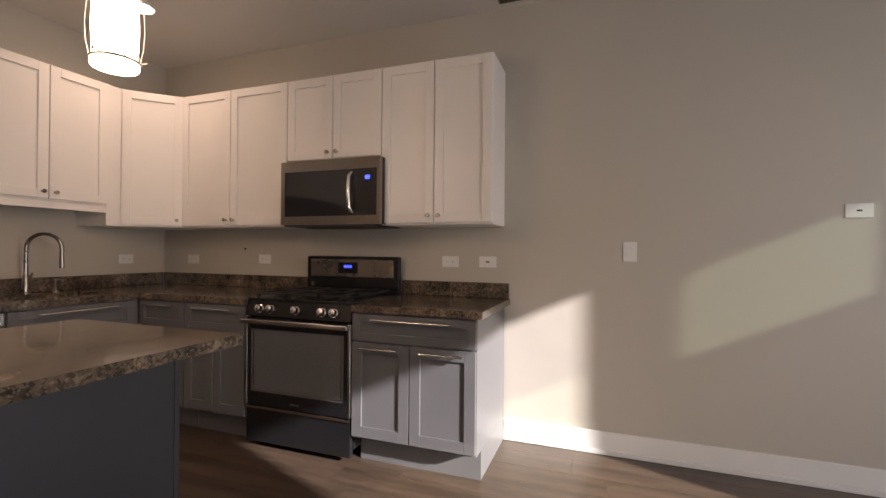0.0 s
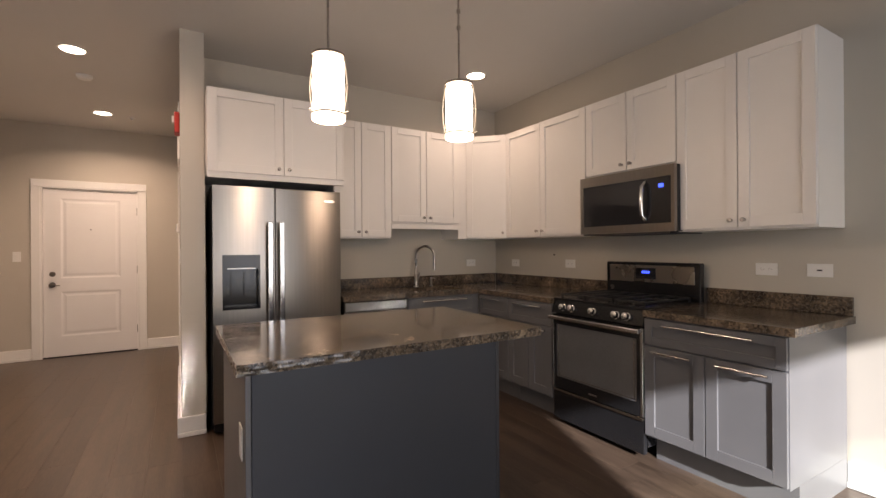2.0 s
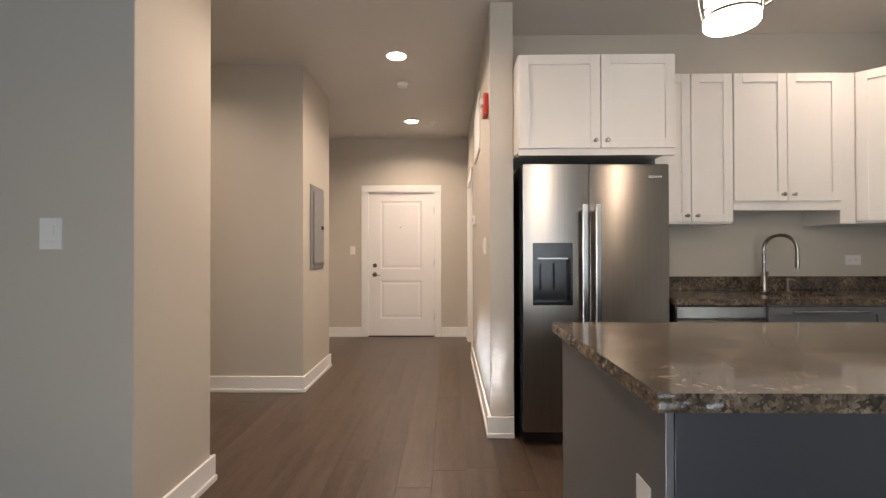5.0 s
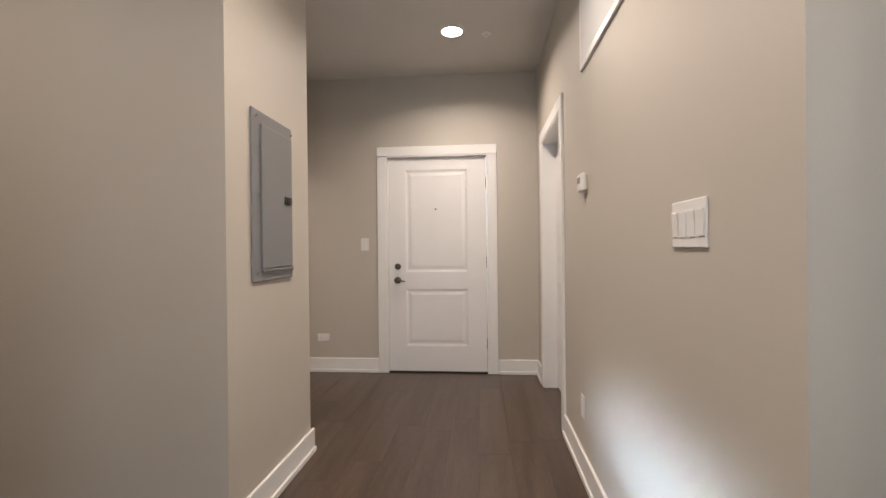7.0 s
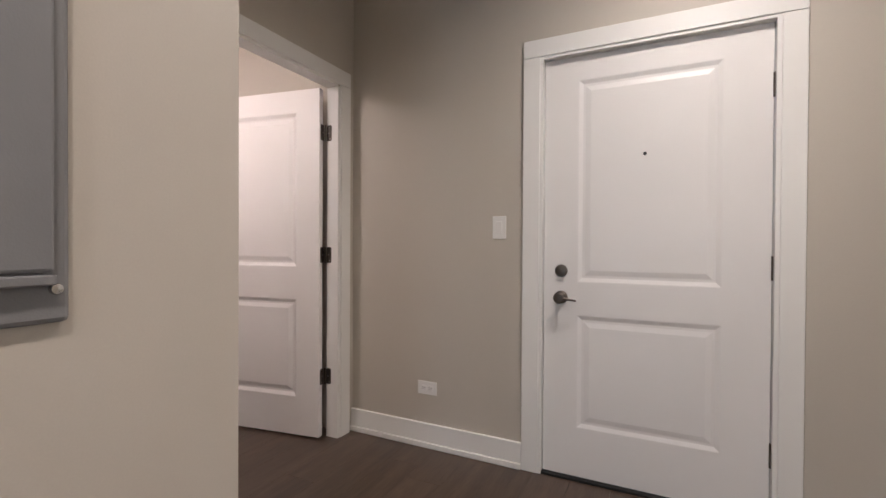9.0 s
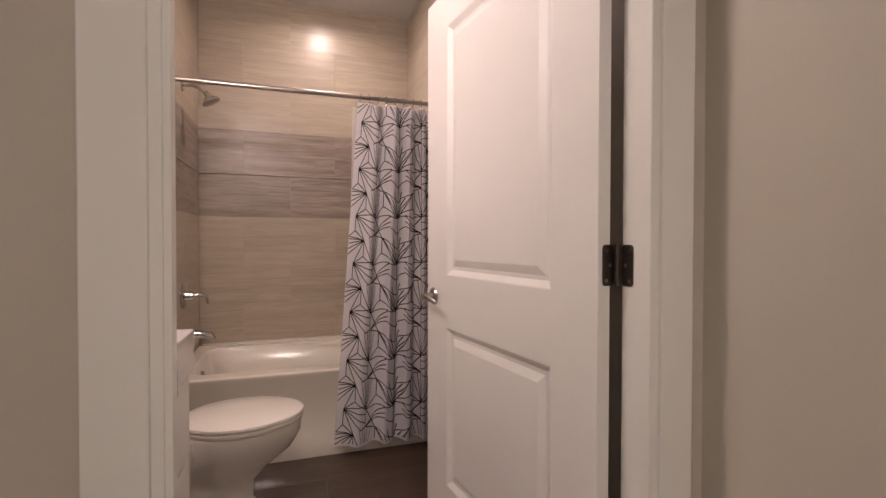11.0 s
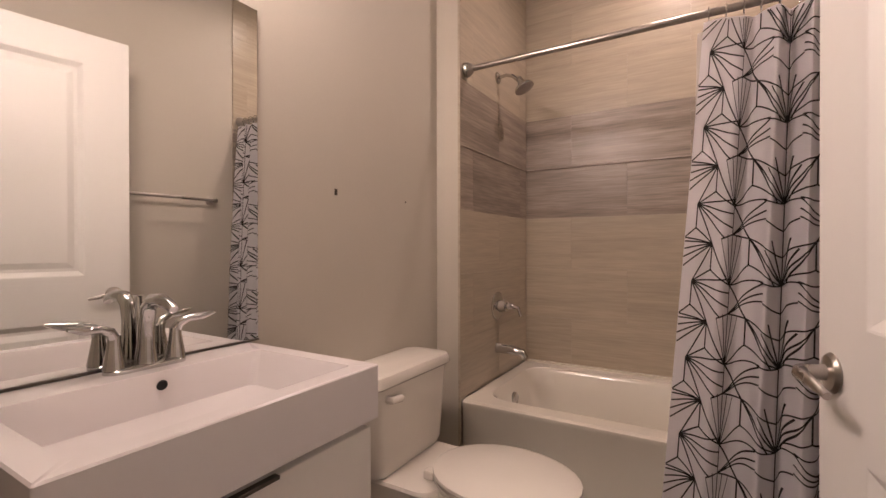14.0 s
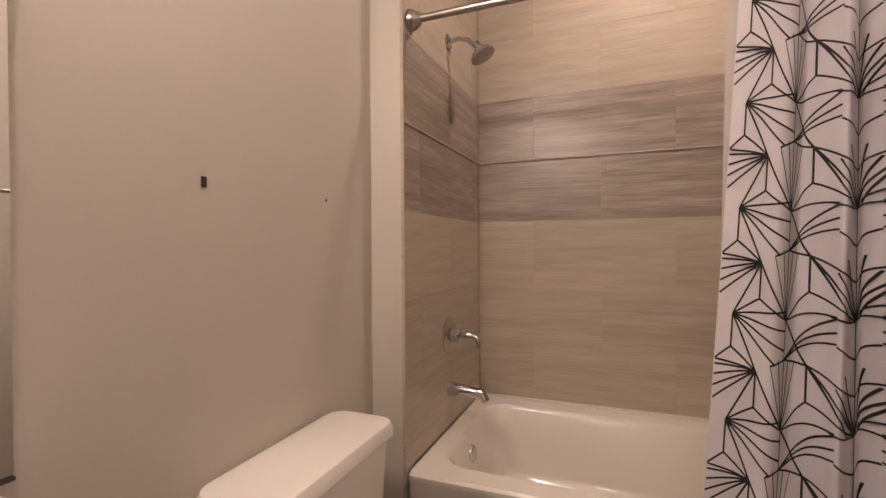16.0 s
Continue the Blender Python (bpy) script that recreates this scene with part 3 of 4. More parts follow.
part("spray_head", tube([(0, -.2, .245), (0, -.2, .17)], [.016, .014]), NICKEL, fa, "", True)
part("lever", tube([(.016, 0, .07), (.05, 0, .095), (.075, 0, .135)], [.011, .01, .007]), NICKEL, fa, "", True)
fa.matrix_world = pose(2.60, 3.625, .915, 0, 0, 35)
so = thing("soap_dispenser", "brushed nickel soap dispenser beside the faucet", "soap dispenser", Matrix.Translation((2.77, 3.625, .915)))
part("body", lathe([(.018, 0), (.018, .006), (.012, .012), (.011, .07), (.014, .075), (.012, .09), (.001, .092)], 16), NICKEL, so, "", True)
part("nozzle", tube([(0, 0, .083), (0, -.05, .085), (0, -.075, .078)], .006, 8), NICKEL, so, "", True)

# island
isl = thing("kitchen_island", "slate-blue painted kitchen island cabinet with plain side panels", "island")
part("body", mk((.785, 1.80, 1.315, 2.12, .10, .875)), ISLP, isl)
part("base", mk((.80, 1.79, 1.33, 2.06, 0, .099)), ISLP, isl)
part("end_panel", mk((1.802, 1.82, 1.295, 2.13, 0, .875), bev=.002), ISLP, isl)
part("front_panel", mk((.785, 1.801, 1.297, 1.313, 0, .875), bev=.001), ISLP, isl)
part("side_panel", mk((.765, .783, 1.297, 2.13, 0, .875), bev=.002), CABG, isl, "grey side panel")
part("outlet_plate", mk((.759, .764, 1.36, 1.43, .56, .675), bev=.002), PLASTIC, isl, "white outlet plate")
bm = bmesh.new()
box(bm, .735, 2.045, 1.262, 2.165, .876, .915)
bmesh.ops.subdivide_edges(bm, edges=[e for e in bm.edges], cuts=40, use_grid_fill=True)
for v in bm.verts:
    if v.co.z < .914:
        k = noise.noise(v.co * 34) * .003 + noise.noise(v.co * 90) * .0025
        if v.co.y < 1.27 or v.co.y > 2.16:
            v.co.y += k
        if v.co.x < .74 or v.co.x > 2.04:
            v.co.x += k
it = thing("island_top", "polished brown speckled granite island top with chiselled edges", "countertop")
part("slab", bm, GRAN, it)

# refrigerator
fr = thing("refrigerator", "stainless steel side-by-side refrigerator with an ice and water dispenser", "refrigerator", NORTH(.775, 3.125))
part("body", mk((0, .905, .085, .59, .03, 1.745)), BLACK, fr, "dark grey cabinet")
part("kick_plate", mk((.01, .895, .04, .08, .02, .085)), BLACK, fr)
sp = .41
bm = bmesh.new()
x0, x1, z0, z1 = .062, .308, .87, 1.255
for b in ((.003, x0, 0, .08, .09, 1.74), (x1, sp - .003, 0, .08, .09, 1.74), (x0, x1, 0, .08, .09, z0), (x0, x1, 0, .08, z1, 1.74)):
    box(bm, *b)
door_l = part("freezer_door", bm, STEEL, fr, "brushed stainless door")
bm = bmesh.new()
box(bm, sp + .003, .902, 0, .08, .09, 1.74, bev=.006)
door_r = part("fridge_door", bm, STEEL, fr, "brushed stainless door")
di = part("dispenser", mk((x0, x0 + .012, -.004, .075, z0, z1), (x1 - .012, x1, -.004, .075, z0, z1), (x0 + .012, x1 - .012, -.004, .075, z1 - .1, z1), (x0 + .012, x1 - .012, -.004, .075, z0, z0 + .02),
                         (x0 + .012, x1 - .012, .06, .075, z0 + .02, z1 - .1)), BLACK, door_l, "black dispenser recess")
part("trim_bar", mk((x0 + .03, x1 - .03, -.008, -.004, z1 - .1, z1 - .093)), NICKEL, di)
part("paddle", mk((.12, .145, .03, .058, z0 + .09, z1 - .13), (.205, .23, .03, .058, z0 + .09, z1 - .13)), BLACK, di)
for x, dd in ((sp - .04, door_l), (sp + .04, door_r)):
    h = part("handle", mk((x - .018, x + .018, -.062, -.046, .56, 1.49), bev=.005), STEELH, dd, "flat steel bar handle")
    part("bracket", mk((x - .014, x + .014, -.047, 0, .57, .60)), STEELH, h)
    part("bracket", mk((x - .014, x + .014, -.047, 0, 1.45, 1.48)), STEELH, h)
part("badge", mk((.775, .855, -.002, 0, 1.655, 1.668)), STEELH, door_r, "small silver badge")
for x in (.06, .84):
    part("foot", lathe([(.02, 0), (.02, .025)], 10, 'Z', (x, .12, 0)), BLACKM, fr)

# dishwasher
dw = thing("dishwasher", "stainless steel dishwasher under the counter beside the refrigerator", "dishwasher", NORTH(1.69, 3.075))
part("body", mk((.005, .535, .03, .6, .02, .872)), BLACK, dw)
part("door", mk((.003, .537, 0, .03, .11, .79), bev=.003), STEEL, dw)
part("control_panel", mk((.003, .537, -.003, .03, .795, .868), bev=.003), STEELH, dw)
part("handle", tube([(.06, -.035, .76), (.48, -.035, .76)], .01, 10), STEELH, dw, "", True)
for x in (.08, .46):
    part("handle_post", tube([(x, 0, .76), (x, -.035, .76)], .007, 8), STEELH, dw, "", True)

# range
rg = thing("range", "black and stainless steel gas range with five knobs", "range", EAST(2.97, 2.125))
W = .752
part("body", mk((0, W, .035, .66, .08, .90)), BLACK, rg)
dr = part("storage_drawer", mk((.004, W - .004, .0, .033, .04, .245), bev=.003), BLACK, rg, "black storage drawer")
part("drawer_lip", mk((.004, W - .004, -.012, .0, .245, .262), bev=.003), STEELH, rg)
od = part("oven_door", mk((.004, .042, -.012, .033, .27, .805), (W - .042, W - .004, -.012, .033, .27, .805), (.042, W - .042, -.012, .033, .27, .35), (.042, W - .042, -.012, .033, .735, .805)), BLACK, rg, "black oven door")
for x in (0, W - .018):
    part("door_trim", mk((x, x + .018, -.0135, .03, .27, .80), bev=.002), STEELH, od, "steel edge trim")
part("oven_window", mk((.042, W - .042, -.006, .02, .35, .735)), OVENG, od, "smoked glass window")
part("window_trim", mk((.06, .066, -.008, -.0062, .36, .725), (W - .066, W - .06, -.008, -.0062, .36, .725), (.066, W - .066, -.008, -.0062, .36, .365)), STEELH, od)
part("oven_handle", mk((.0, W, -.058, -.034, .77, .80), bev=.007), STEELH, od, "steel bar handle")
for x in (.02, W - .05):
    part("handle_bracket", mk((x, x + .03, -.036, -.01, .775, .795)), STEELH, od)
part("badge", mk((W / 2 - .035, W / 2 + .035, -.0145, -.012, .293, .306), bev=.002), STEELH, od, "small silver badge")
cp = loft([[Vector((x, -.014, .815)), Vector((x, .05, .815)), Vector((x, .05, .905)), Vector((x, .012, .905))] for x in (.0, W)])
pan = part("control_panel", cp, BLACK, rg, "black control panel")
for x in (.11, .19, .375, .56, .64):
    k = part("knob", lathe([(.026, 0), (.026, -.006), (.021, -.01), (.021, -.034), (.017, -.037), (.001, -.037)], 18, 'Y', (0, 0, 0)), STEELH, pan, "round steel knob", True)
    k.matrix_basis = pose(x, -.002, .857, -16)
part("cooktop", mk((0, W, .012, .58, .905, .922), bev=.003), BLACK, rg)
for gx in (.03, .265, .5):
    gr = bmesh.new()
    for yy in (.06, .3, .54):
        box(gr, gx, gx + .222, yy - .006, yy + .006, .94, .952)
    for xx in (gx + .006, gx + .111, gx + .216):
        box(gr, xx - .006, xx + .006, .054, .546, .9405, .9515)
    for xx in (gx + .006, gx + .216):
        for yy in (.06, .54):
            box(gr, xx - .006, xx + .006, yy - .006, yy + .006, .921, .941)
    part("grate", gr, BLACKM, rg, "black cast-iron grate")
for bx, by in ((.14, .17), (.14, .43), (.375, .3), (.61, .17), (.61, .43)):
    part("burner", lathe([(.045, .922), (.045, .93), (.03, .932), (.03, .937), (.001, .938)], 20, 'Z', (bx, by, 0)), BLACKM, rg)
bg = part("backguard", mk((0, W, .60, .655, .90, 1.178), bev=.008), BLACK, rg, "black backguard with a steel face")
part("face", mk((.035, W - .035, .594, .6, 1.03, 1.155), bev=.003), NICKEL, bg, "brushed steel face")
cl = part("clock", mk((.275, .435, .589, .594, 1.055, 1.135)), BLACK, bg)
for i in range(4):
    part("digit", mk((.325 + i * .017, .336 + i * .017, .588, .589, 1.095, 1.115)), BLUE, cl)
part("burner_mark", lathe([(.018, .598), (.018, .594), (.001, .594)], 14, 'Y', (.055, 0, .975)), STEELH, bg)

# microwave
mw = thing("microwave", "stainless steel over-the-range microwave with a black glass door", "microwave", EAST(3.25, 2.108))
part("body", mk((0, .758, .03, .405, 1.39, 1.815)), BLACK, mw)
part("front_frame", mk((0, .758, 0, .03, 1.39, 1.445), (0, .758, 0, .03, 1.745, 1.815), (0, .03, 0, .03, 1.445, 1.745), (.735, .758, 0, .03, 1.445, 1.745)), STEEL, mw, "stainless front frame")
part("window", mk((.03, .545, .004, .03, 1.445, 1.745)), GLASSB, mw, "black glass window")
part("control_strip", mk((.545, .735, .002, .03, 1.445, 1.745)), BLACK, mw)
part("display", mk((.65, .685, .0005, .002, 1.675, 1.70)), BLUE, mw)
part("handle", tube([(.555, 0, 1.47), (.555, -.035, 1.50), (.555, -.045, 1.595), (.555, -.035, 1.69), (.555, 0, 1.72)], .013, 10), STEELH, mw, "curved steel handle", True)
part("vent_grille", mk((.03, .728, -.0, .36, 1.378, 1.389)), BLACKM, mw)

# pendant lamps
for i, (px, py) in enumerate(PENDANTS):
    p = thing("pendant_lamp", "lit white glass pendant lamp with nickel rings and bowed wires", "pendant lamp", Matrix.Translation((px, py, 0)), "pendant lamps above the island")
    zb, zt = 1.88, 2.185
    part("shade", lathe([(.062, zb + .02), (.07, zb + .03), (.074, (zb + zt) / 2), (.07, zt - .03), (.062, zt - .02)], 28), SHADE, p, "glowing white glass shade", True)
    part("bottom_diffuser", lathe([(.001, zb), (.072, zb), (.076, zb + .006), (.076, zb + .022)], 28), SHADE, p)
    part("ring", lathe([(.074, zb + .022), (.079, zb + .022), (.079, zb + .031), (.074, zb + .031), (.074, zb + .022)], 28, cap=False), NICKEL, p, "nickel ring", True)
    part("ring", lathe([(.001, zt - .004), (.076, zt - .004), (.078, zt - .016), (.072, zt - .016), (.001, zt - .012)], 28), NICKEL, p, "nickel ring", True)
    for k in range(6):
        a = k * math.pi / 3 + .3
        part("wire", tube([(r * math.cos(a + tw), r * math.sin(a + tw), z) for r, tw, z in ((.077, 0, zb + .03), (.087, .05, zb + .09), (.09, .12, (zb + zt) / 2), (.087, .05, zt - .09), (.076, 0, zt - .014))], .0016, 6), NICKEL, p, "", True)
        if k % 2:
            part("thumbscrew", tube([(.083 * math.cos(a), .083 * math.sin(a), zb + .03), (.1 * math.cos(a), .1 * math.sin(a), zb + .034)], [.004, .006], 8), NICKEL, p)
    part("stem", tube([(0, 0, zt - .01), (0, 0, 2.80)], .0055, 10), NICKEL, p, "", True)
    for zj in (2.47, 2.56):
        part("swivel", lathe([(.006, zj), (.011, zj + .006), (.011, zj + .022), (.006, zj + .028)], 12), NICKEL, p, "", True)
    part("canopy", lathe([(.06, 2.828), (.06, 2.815), (.045, 2.80), (.012, 2.795), (.001, 2.795)], 24), NICKEL, p, "", True)

# recessed ceiling lights, with the added, unseen one in the corridor
for dx, dy in DOWNLIGHTS:
    t = thing("ceiling_light", "round recessed ceiling light, switched on, with a white trim ring", "ceiling light", Matrix.Translation((dx, dy, 2.83)), "recessed ceiling lights")
    part("trim_ring", lathe([(.076, -.001), (.095, -.001), (.093, -.007), (.078, -.009), (.076, -.001)], 32, cap=False), PLASTIC, t, "", True)
    part("lens", lathe([(.001, -.004), (.076, -.004), (.076, -.001)], 32), LENS, t, "glowing lens")


def plate(name, m, w, h, label, category, kind, group=""):
    """A wall plate at the wall: local centre at 0, front towards -y."""
    t = thing(name, label, category, m, group)
    part("cover_plate", mk((-w / 2, w / 2, -.006, -.0005, -h / 2, h / 2), bev=.002), PLASTIC, t)
    if kind[0] == "r":
        n = int(kind[1:])
        for i in range(n):
            x = (i - (n - 1) / 2) * .046
            r = part("rocker", mk((x - .016, x + .016, -.010, -.006, -.033, .033), bev=.002), PLASTIC, t)
            r.matrix_basis = pose(0, 0, 0, 3)
    elif kind == "o":
        for x in (-.021, .021):
            o = part("receptacle", mk((x - .017, x + .017, -.0085, -.006, -.014, .014), bev=.002), PLASTIC, t)
            part("slot", mk((x - .007, x - .002, -.0092, -.0086, .004, .006), (x - .007, x - .002, -.0092, -.0086, -.006, -.004), (x + .005, x + .009, -.0092, -.0086, -.002, .002)), SLOT, o)
    elif kind == "d":
        part("jack", mk((-.012, .012, -.0075, -.006, -.004, .004)), SLOT, t)
    return t


OUT = "white horizontal wall outlet above the counter"
plate("wall_outlet", EAST(3.66, 1.02, 1.15), .118, .074, OUT, "outlet", "o")
plate("wall_outlet", EAST(3.66, .757, 1.152), .118, .074, "white wall plate with a single jack above the counter", "outlet", "d")
plate("wall_outlet", EAST(3.66, 2.60, 1.145), .118, .074, OUT, "outlet", "o")
plate("wall_outlet", EAST(3.66, 3.37, 1.135), .118, .074, OUT, "outlet", "o")
plate("wall_outlet", NORTH(3.32, 3.72, 1.135), .118, .074, OUT, "outlet", "o")
plate("wall_outlet", NORTH(1.735, 3.72, 1.14), .074, .118, "white wall outlet beside the refrigerator", "outlet", "r1")
plate("light_switch", EAST(3.66, -.116, 1.227), .076, .118, "white rocker light switch on the greige wall", "light switch", "r1")
plate("wall_outlet", EAST(3.66, -1.206, 1.45), .118, .074, "white wall plate with a single jack on the greige wall", "outlet", "d")
plate("light_switch", NORTH(-1.055, 6.725, 1.23), .074, .118, "white rocker light switch beside the entry door", "light switch", "r1")
plate("wall_outlet", NORTH(-1.475, 6.725, .332), .118, .074, "white wall outlet low beside the entry door", "outlet", "o")
plate("light_switch", NORTH(-1.26, 2.12, 1.275), .09, .125, "white rocker light switch on the living room wall", "light switch", "r1")
plate("light_switch", EAST(.59, 3.67, 1.245), .185, .118, "white four-gang rocker light switch in the hall", "light switch", "r4")
plate("wall_outlet", EAST(.59, 4.88, .36), .074, .118, "white wall outlet low in the hall", "outlet", "r1")
hn = thing("wall_hook", "small dark nail in the greige wall above the counter", "nail")
part("shank", lathe([(.008, 3.659), (.008, 3.652), (.001, 3.651)], 8, 'X', (0, 2.80, 1.226)), SLOT, hn)

# hall fixtures
th = thing("thermostat", "white rounded wall thermostat in the hall", "thermostat", EAST(.59, 4.80, 1.51))
part("body", mk((-.05, .05, -.032, -.001, -.045, .045), bev=.012), PLASTIC, th)
part("display", mk((-.03, .03, -.0335, -.032, -.005, .025)), PANELG, th)
fs = thing("fire_alarm", "red fire alarm strobe high on the hall wall", "fire alarm", EAST(.59, 3.42, 2.20))
part("body", mk((-.06, .06, -.035, -.001, -.075, .075), bev=.008), RED, fs)
part("strobe_lens", mk((-.03, .03, -.05, -.035, .0, .05), bev=.004), PLASTIC, fs)
rv = thing("return_vent", "white return air grille high on the hall wall", "vent", EAST(.59, 4.84, 2.08))
part("frame", mk((0, .70, -.012, -.001, 0, .035), (0, .70, -.012, -.001, .455, .49), (0, .035, -.012, -.001, .035, .455), (.665, .70, -.012, -.001, .035, .455)), TRIM, rv)
# shade of the duct, given as a near-black sheet
part("backing", mk((.035, .665, -.003, -.001, .035, .455)), SLOT, rv)
vs = part("slat", mk((-.012, .012, -.0015, .0015, .035, .455)), TRIM, rv)
vs.matrix_basis = pose(.06, -.009, 0, 0, 0, 35)
for i in range(1, 17):
    s2 = new("slat", vs.data)
    s2.parent = rv
    s2.matrix_basis = pose(.06 + i * .036, -.009, 0, 0, 0, 35)
bp = thing("breaker_panel", "grey metal electrical breaker panel with a closed door", "breaker panel", WEST(-.94, 4.385, 0))
part("frame", mk((0, .41, -.012, -.001, 1.045, 1.825), bev=.006), PANELG, bp)
bd = part("door", mk((.072, .392, -.021, -.0125, 1.105, 1.765), bev=.004), PANELG, bp)
part("door_lip", mk((.072, .392, -.026, -.0125, 1.09, 1.102), bev=.002), PANELG, bp)
la = part("latch", mk((.30, .375, -.026, -.021, 1.42, 1.458), bev=.002), BLACKM, bd, "dark latch")
part("latch_button", mk((.318, .342, -.029, -.026, 1.428, 1.45)), SLOT, la)
for x, z in ((.03, 1.44), (.03, 1.085), (.395, 1.085), (.395, 1.44), (.03, 1.79), (.395, 1.79)):
    part("screw", lathe([(.007, -.012), (.006, -.018), (.001, -.019)], 10, 'Y', (x, 0, z)), STEELH, bp, "", True)
for z in (1.23, 1.44, 1.66):
    part("hinge", tube([(.068, -.02, z - .012), (.068, -.02, z + .012)], .005, 8), PANELG, bp)
sd = thing("smoke_detector", "white round smoke detector on the hall ceiling", "smoke detector", Matrix.Translation((-.125, 4.645, 2.83)))
part("body", lathe([(.06, -.001), (.06, -.018), (.045, -.034), (.001, -.036)], 28), PLASTIC, sd, "", True)
spk = thing("sprinkler", "small white ceiling fire sprinkler in the hall", "sprinkler", Matrix.Translation((.12, 5.94, 2.83)))
part("escutcheon", lathe([(.035, -.001), (.035, -.006), (.015, -.012), (.012, -.03), (.001, -.031)], 18), PLASTIC, spk, "", True)
cv = thing("ceiling_vent", "dark slotted ceiling air vent beside the range wall", "vent", Matrix.Translation((3.45, .60, 2.83)))
part("frame", mk((-.14, .14, -.075, .075, -.009, -.001)), BRONZE, cv)
for i in range(5):
    part("slat", mk((-.12, .12, -.058 + i * .026, -.046 + i * .026, -.013, -.009)), BLACKM, cv)


# ---- bathroom ----
tb = thing("bathtub", "glossy off-white alcove bathtub with a plain apron", "bathtub", Matrix.Translation((-4.063, 5.966, 0)))
rings = [rounded(0, 0, .80, 1.386, .0, .008), rounded(0, 0, .80, 1.386, .06, .008), rounded(-.003, 0, .794, 1.386, .068, .008), rounded(-.003, 0, .794, 1.386, .42, .008), rounded(0, 0, .80, 1.386, .43, .008), rounded(0, 0, .80, 1.386, .447, .01), rounded(0, 0, .785, 1.38, .455, .015),
         rounded(-.005, 0, .63, 1.25, .453, .11), rounded(-.005, 0, .60, 1.22, .435, .11), rounded(-.005, 0, .55, 1.14, .19, .12), rounded(-.005, 0, .535, 1.11, .165, .12), rounded(-.005, .01, .50, .98, .14, .13), rounded(-.005, .01, .42, .9, .10, .12), rounded(-.005, .01, .05, .3, .095, .02)]
part("shell", loft(rings), TUBM, tb, "", True)
part("overflow", lathe([(.034, -.605), (.034, -.592), (.026, -.586), (.001, -.585)], 20, 'Y', (.02, 0, .365)), CHROME, tb, "round chrome overflow plate", True)
part("flange", mk((-.398, -.38, -.675, .675, .455, .468)), TUBM, tb)

XT, YT = -4.472, 5.265
ROWS = [.455 + .2855 * i - .02 for i in range(0, 10)]
ROWS[0] = .462


def tile_wall(name, m, length, first, label):
    """Tiles on a wall: local x along it, front towards -y. first: where the first joint lies."""
    w = tagged(new(name), label, "tiled wall", kind="structure")
    w.matrix_world = m
    cache = {}
    L = .587
    for r in range(len(ROWS)):
        z0, z1 = ROWS[r], min(ROWS[r + 1] if r + 1 < len(ROWS) else 2.754, 2.754)
        if z1 - z0 < .03:
            continue
        off = first if r % 2 == 0 else first - L / 2
        x = off - L * 2
        dark = r in (3, 4)
        while x < length:
            a, b = max(x, 0), min(x + L, length)
            x += L
            if b - a < .02:
                continue
            key = (round(b - a, 3), round(z1 - z0, 3), dark)
            if key not in cache:
                me = bpy.data.meshes.new("tile")
                bm = mk((.0003, b - a - .0003, -.009, 0, .0003, z1 - z0 - .0003), bev=.0005)
                bm.to_mesh(me)
                bm.free()
                me.materials.append(TILED if dark else TILE)
                cache[key] = me
            t = new("tile", cache[key])
            t.parent = w
            t.matrix_basis = pose(a, 0, z0)
    zl = ROWS[4]
    part("pencil_tile", tube([(0, -.009, zl - .004), (length, -.009, zl - .004)], .005, 8), TILED, w, "raised taupe pencil tile")
    return w


tile_wall("tile_wall_1", pose(XT, 5.275, 0, 0, 0, 90), 1.387, .265, "beige and taupe veined stone-look tiles behind the tub")
tile_wall("tile_wall_2", pose(-3.652, YT, 0, 0, 0, 180), .81, .42, "beige and taupe veined tiles at the shower end")
tile_wall("tile_wall_3", pose(-4.46, 6.662, 0, 0, 0, 0), .81, .42, "beige and taupe veined tiles at the tub's far end")
structure("tile_edge", mk((-3.6515, -3.646, 5.266, 5.2765, .0, 2.754)), TILE, "slim beige corner edge beside the tiles", "trim")

# shower fittings
sh = thing("shower", "chrome shower head on a bent arm above the tub", "shower", Matrix.Translation((-4.05, 5.274, 1.99)))
part("flange", lathe([(.03, 0), (.03, .006), (.018, .014), (.001, .015)], 20, 'Y'), CHROME, sh, "", True)
part("arm", tube([(0, .005, 0), (0, .05, .006), (0, .085, -.006), (0, .115, -.035)], .009), CHROME, sh, "", True)
hd = part("head", lathe([(.012, .03), (.016, .012), (.02, 0), (.045, -.022), (.05, -.03), (.05, -.036), (.044, -.038), (.001, -.038)], 28), CHROME, sh, "", True)
hd.matrix_basis = pose(0, .13, -.048, 28)
sv = thing("shower_valve", "chrome shower valve with a lever and round plate", "shower valve", Matrix.Translation((-4.045, 5.274, .825)))
part("plate", lathe([(.072, 0), (.072, .005), (.055, .012), (.03, .014), (.026, .05), (.02, .056), (.001, .057)], 32, 'Y'), CHROME, sv, "", True)
part("lever", tube([(0, .05, 0), (0, .08, .004), (0, .115, -.004), (0, .125, -.045)], [.016, .014, .009, .006]), CHROME, sv, "", True)
ts = thing("tub_spout", "chrome tub spout below the valve", "tub spout", Matrix.Translation((-4.045, 5.274, .61)))
part("spout", tube([(0, .0, 0), (0, .02, 0), (0, .09, -.002), (0, .135, -.012), (0, .15, -.035)], [.028, .025, .022, .021, .017], 16), CHROME, ts, "", True)

# curtain rod and curtain
rod = thing("curtain_rod", "brushed nickel shower curtain rod across the tub", "curtain rod")
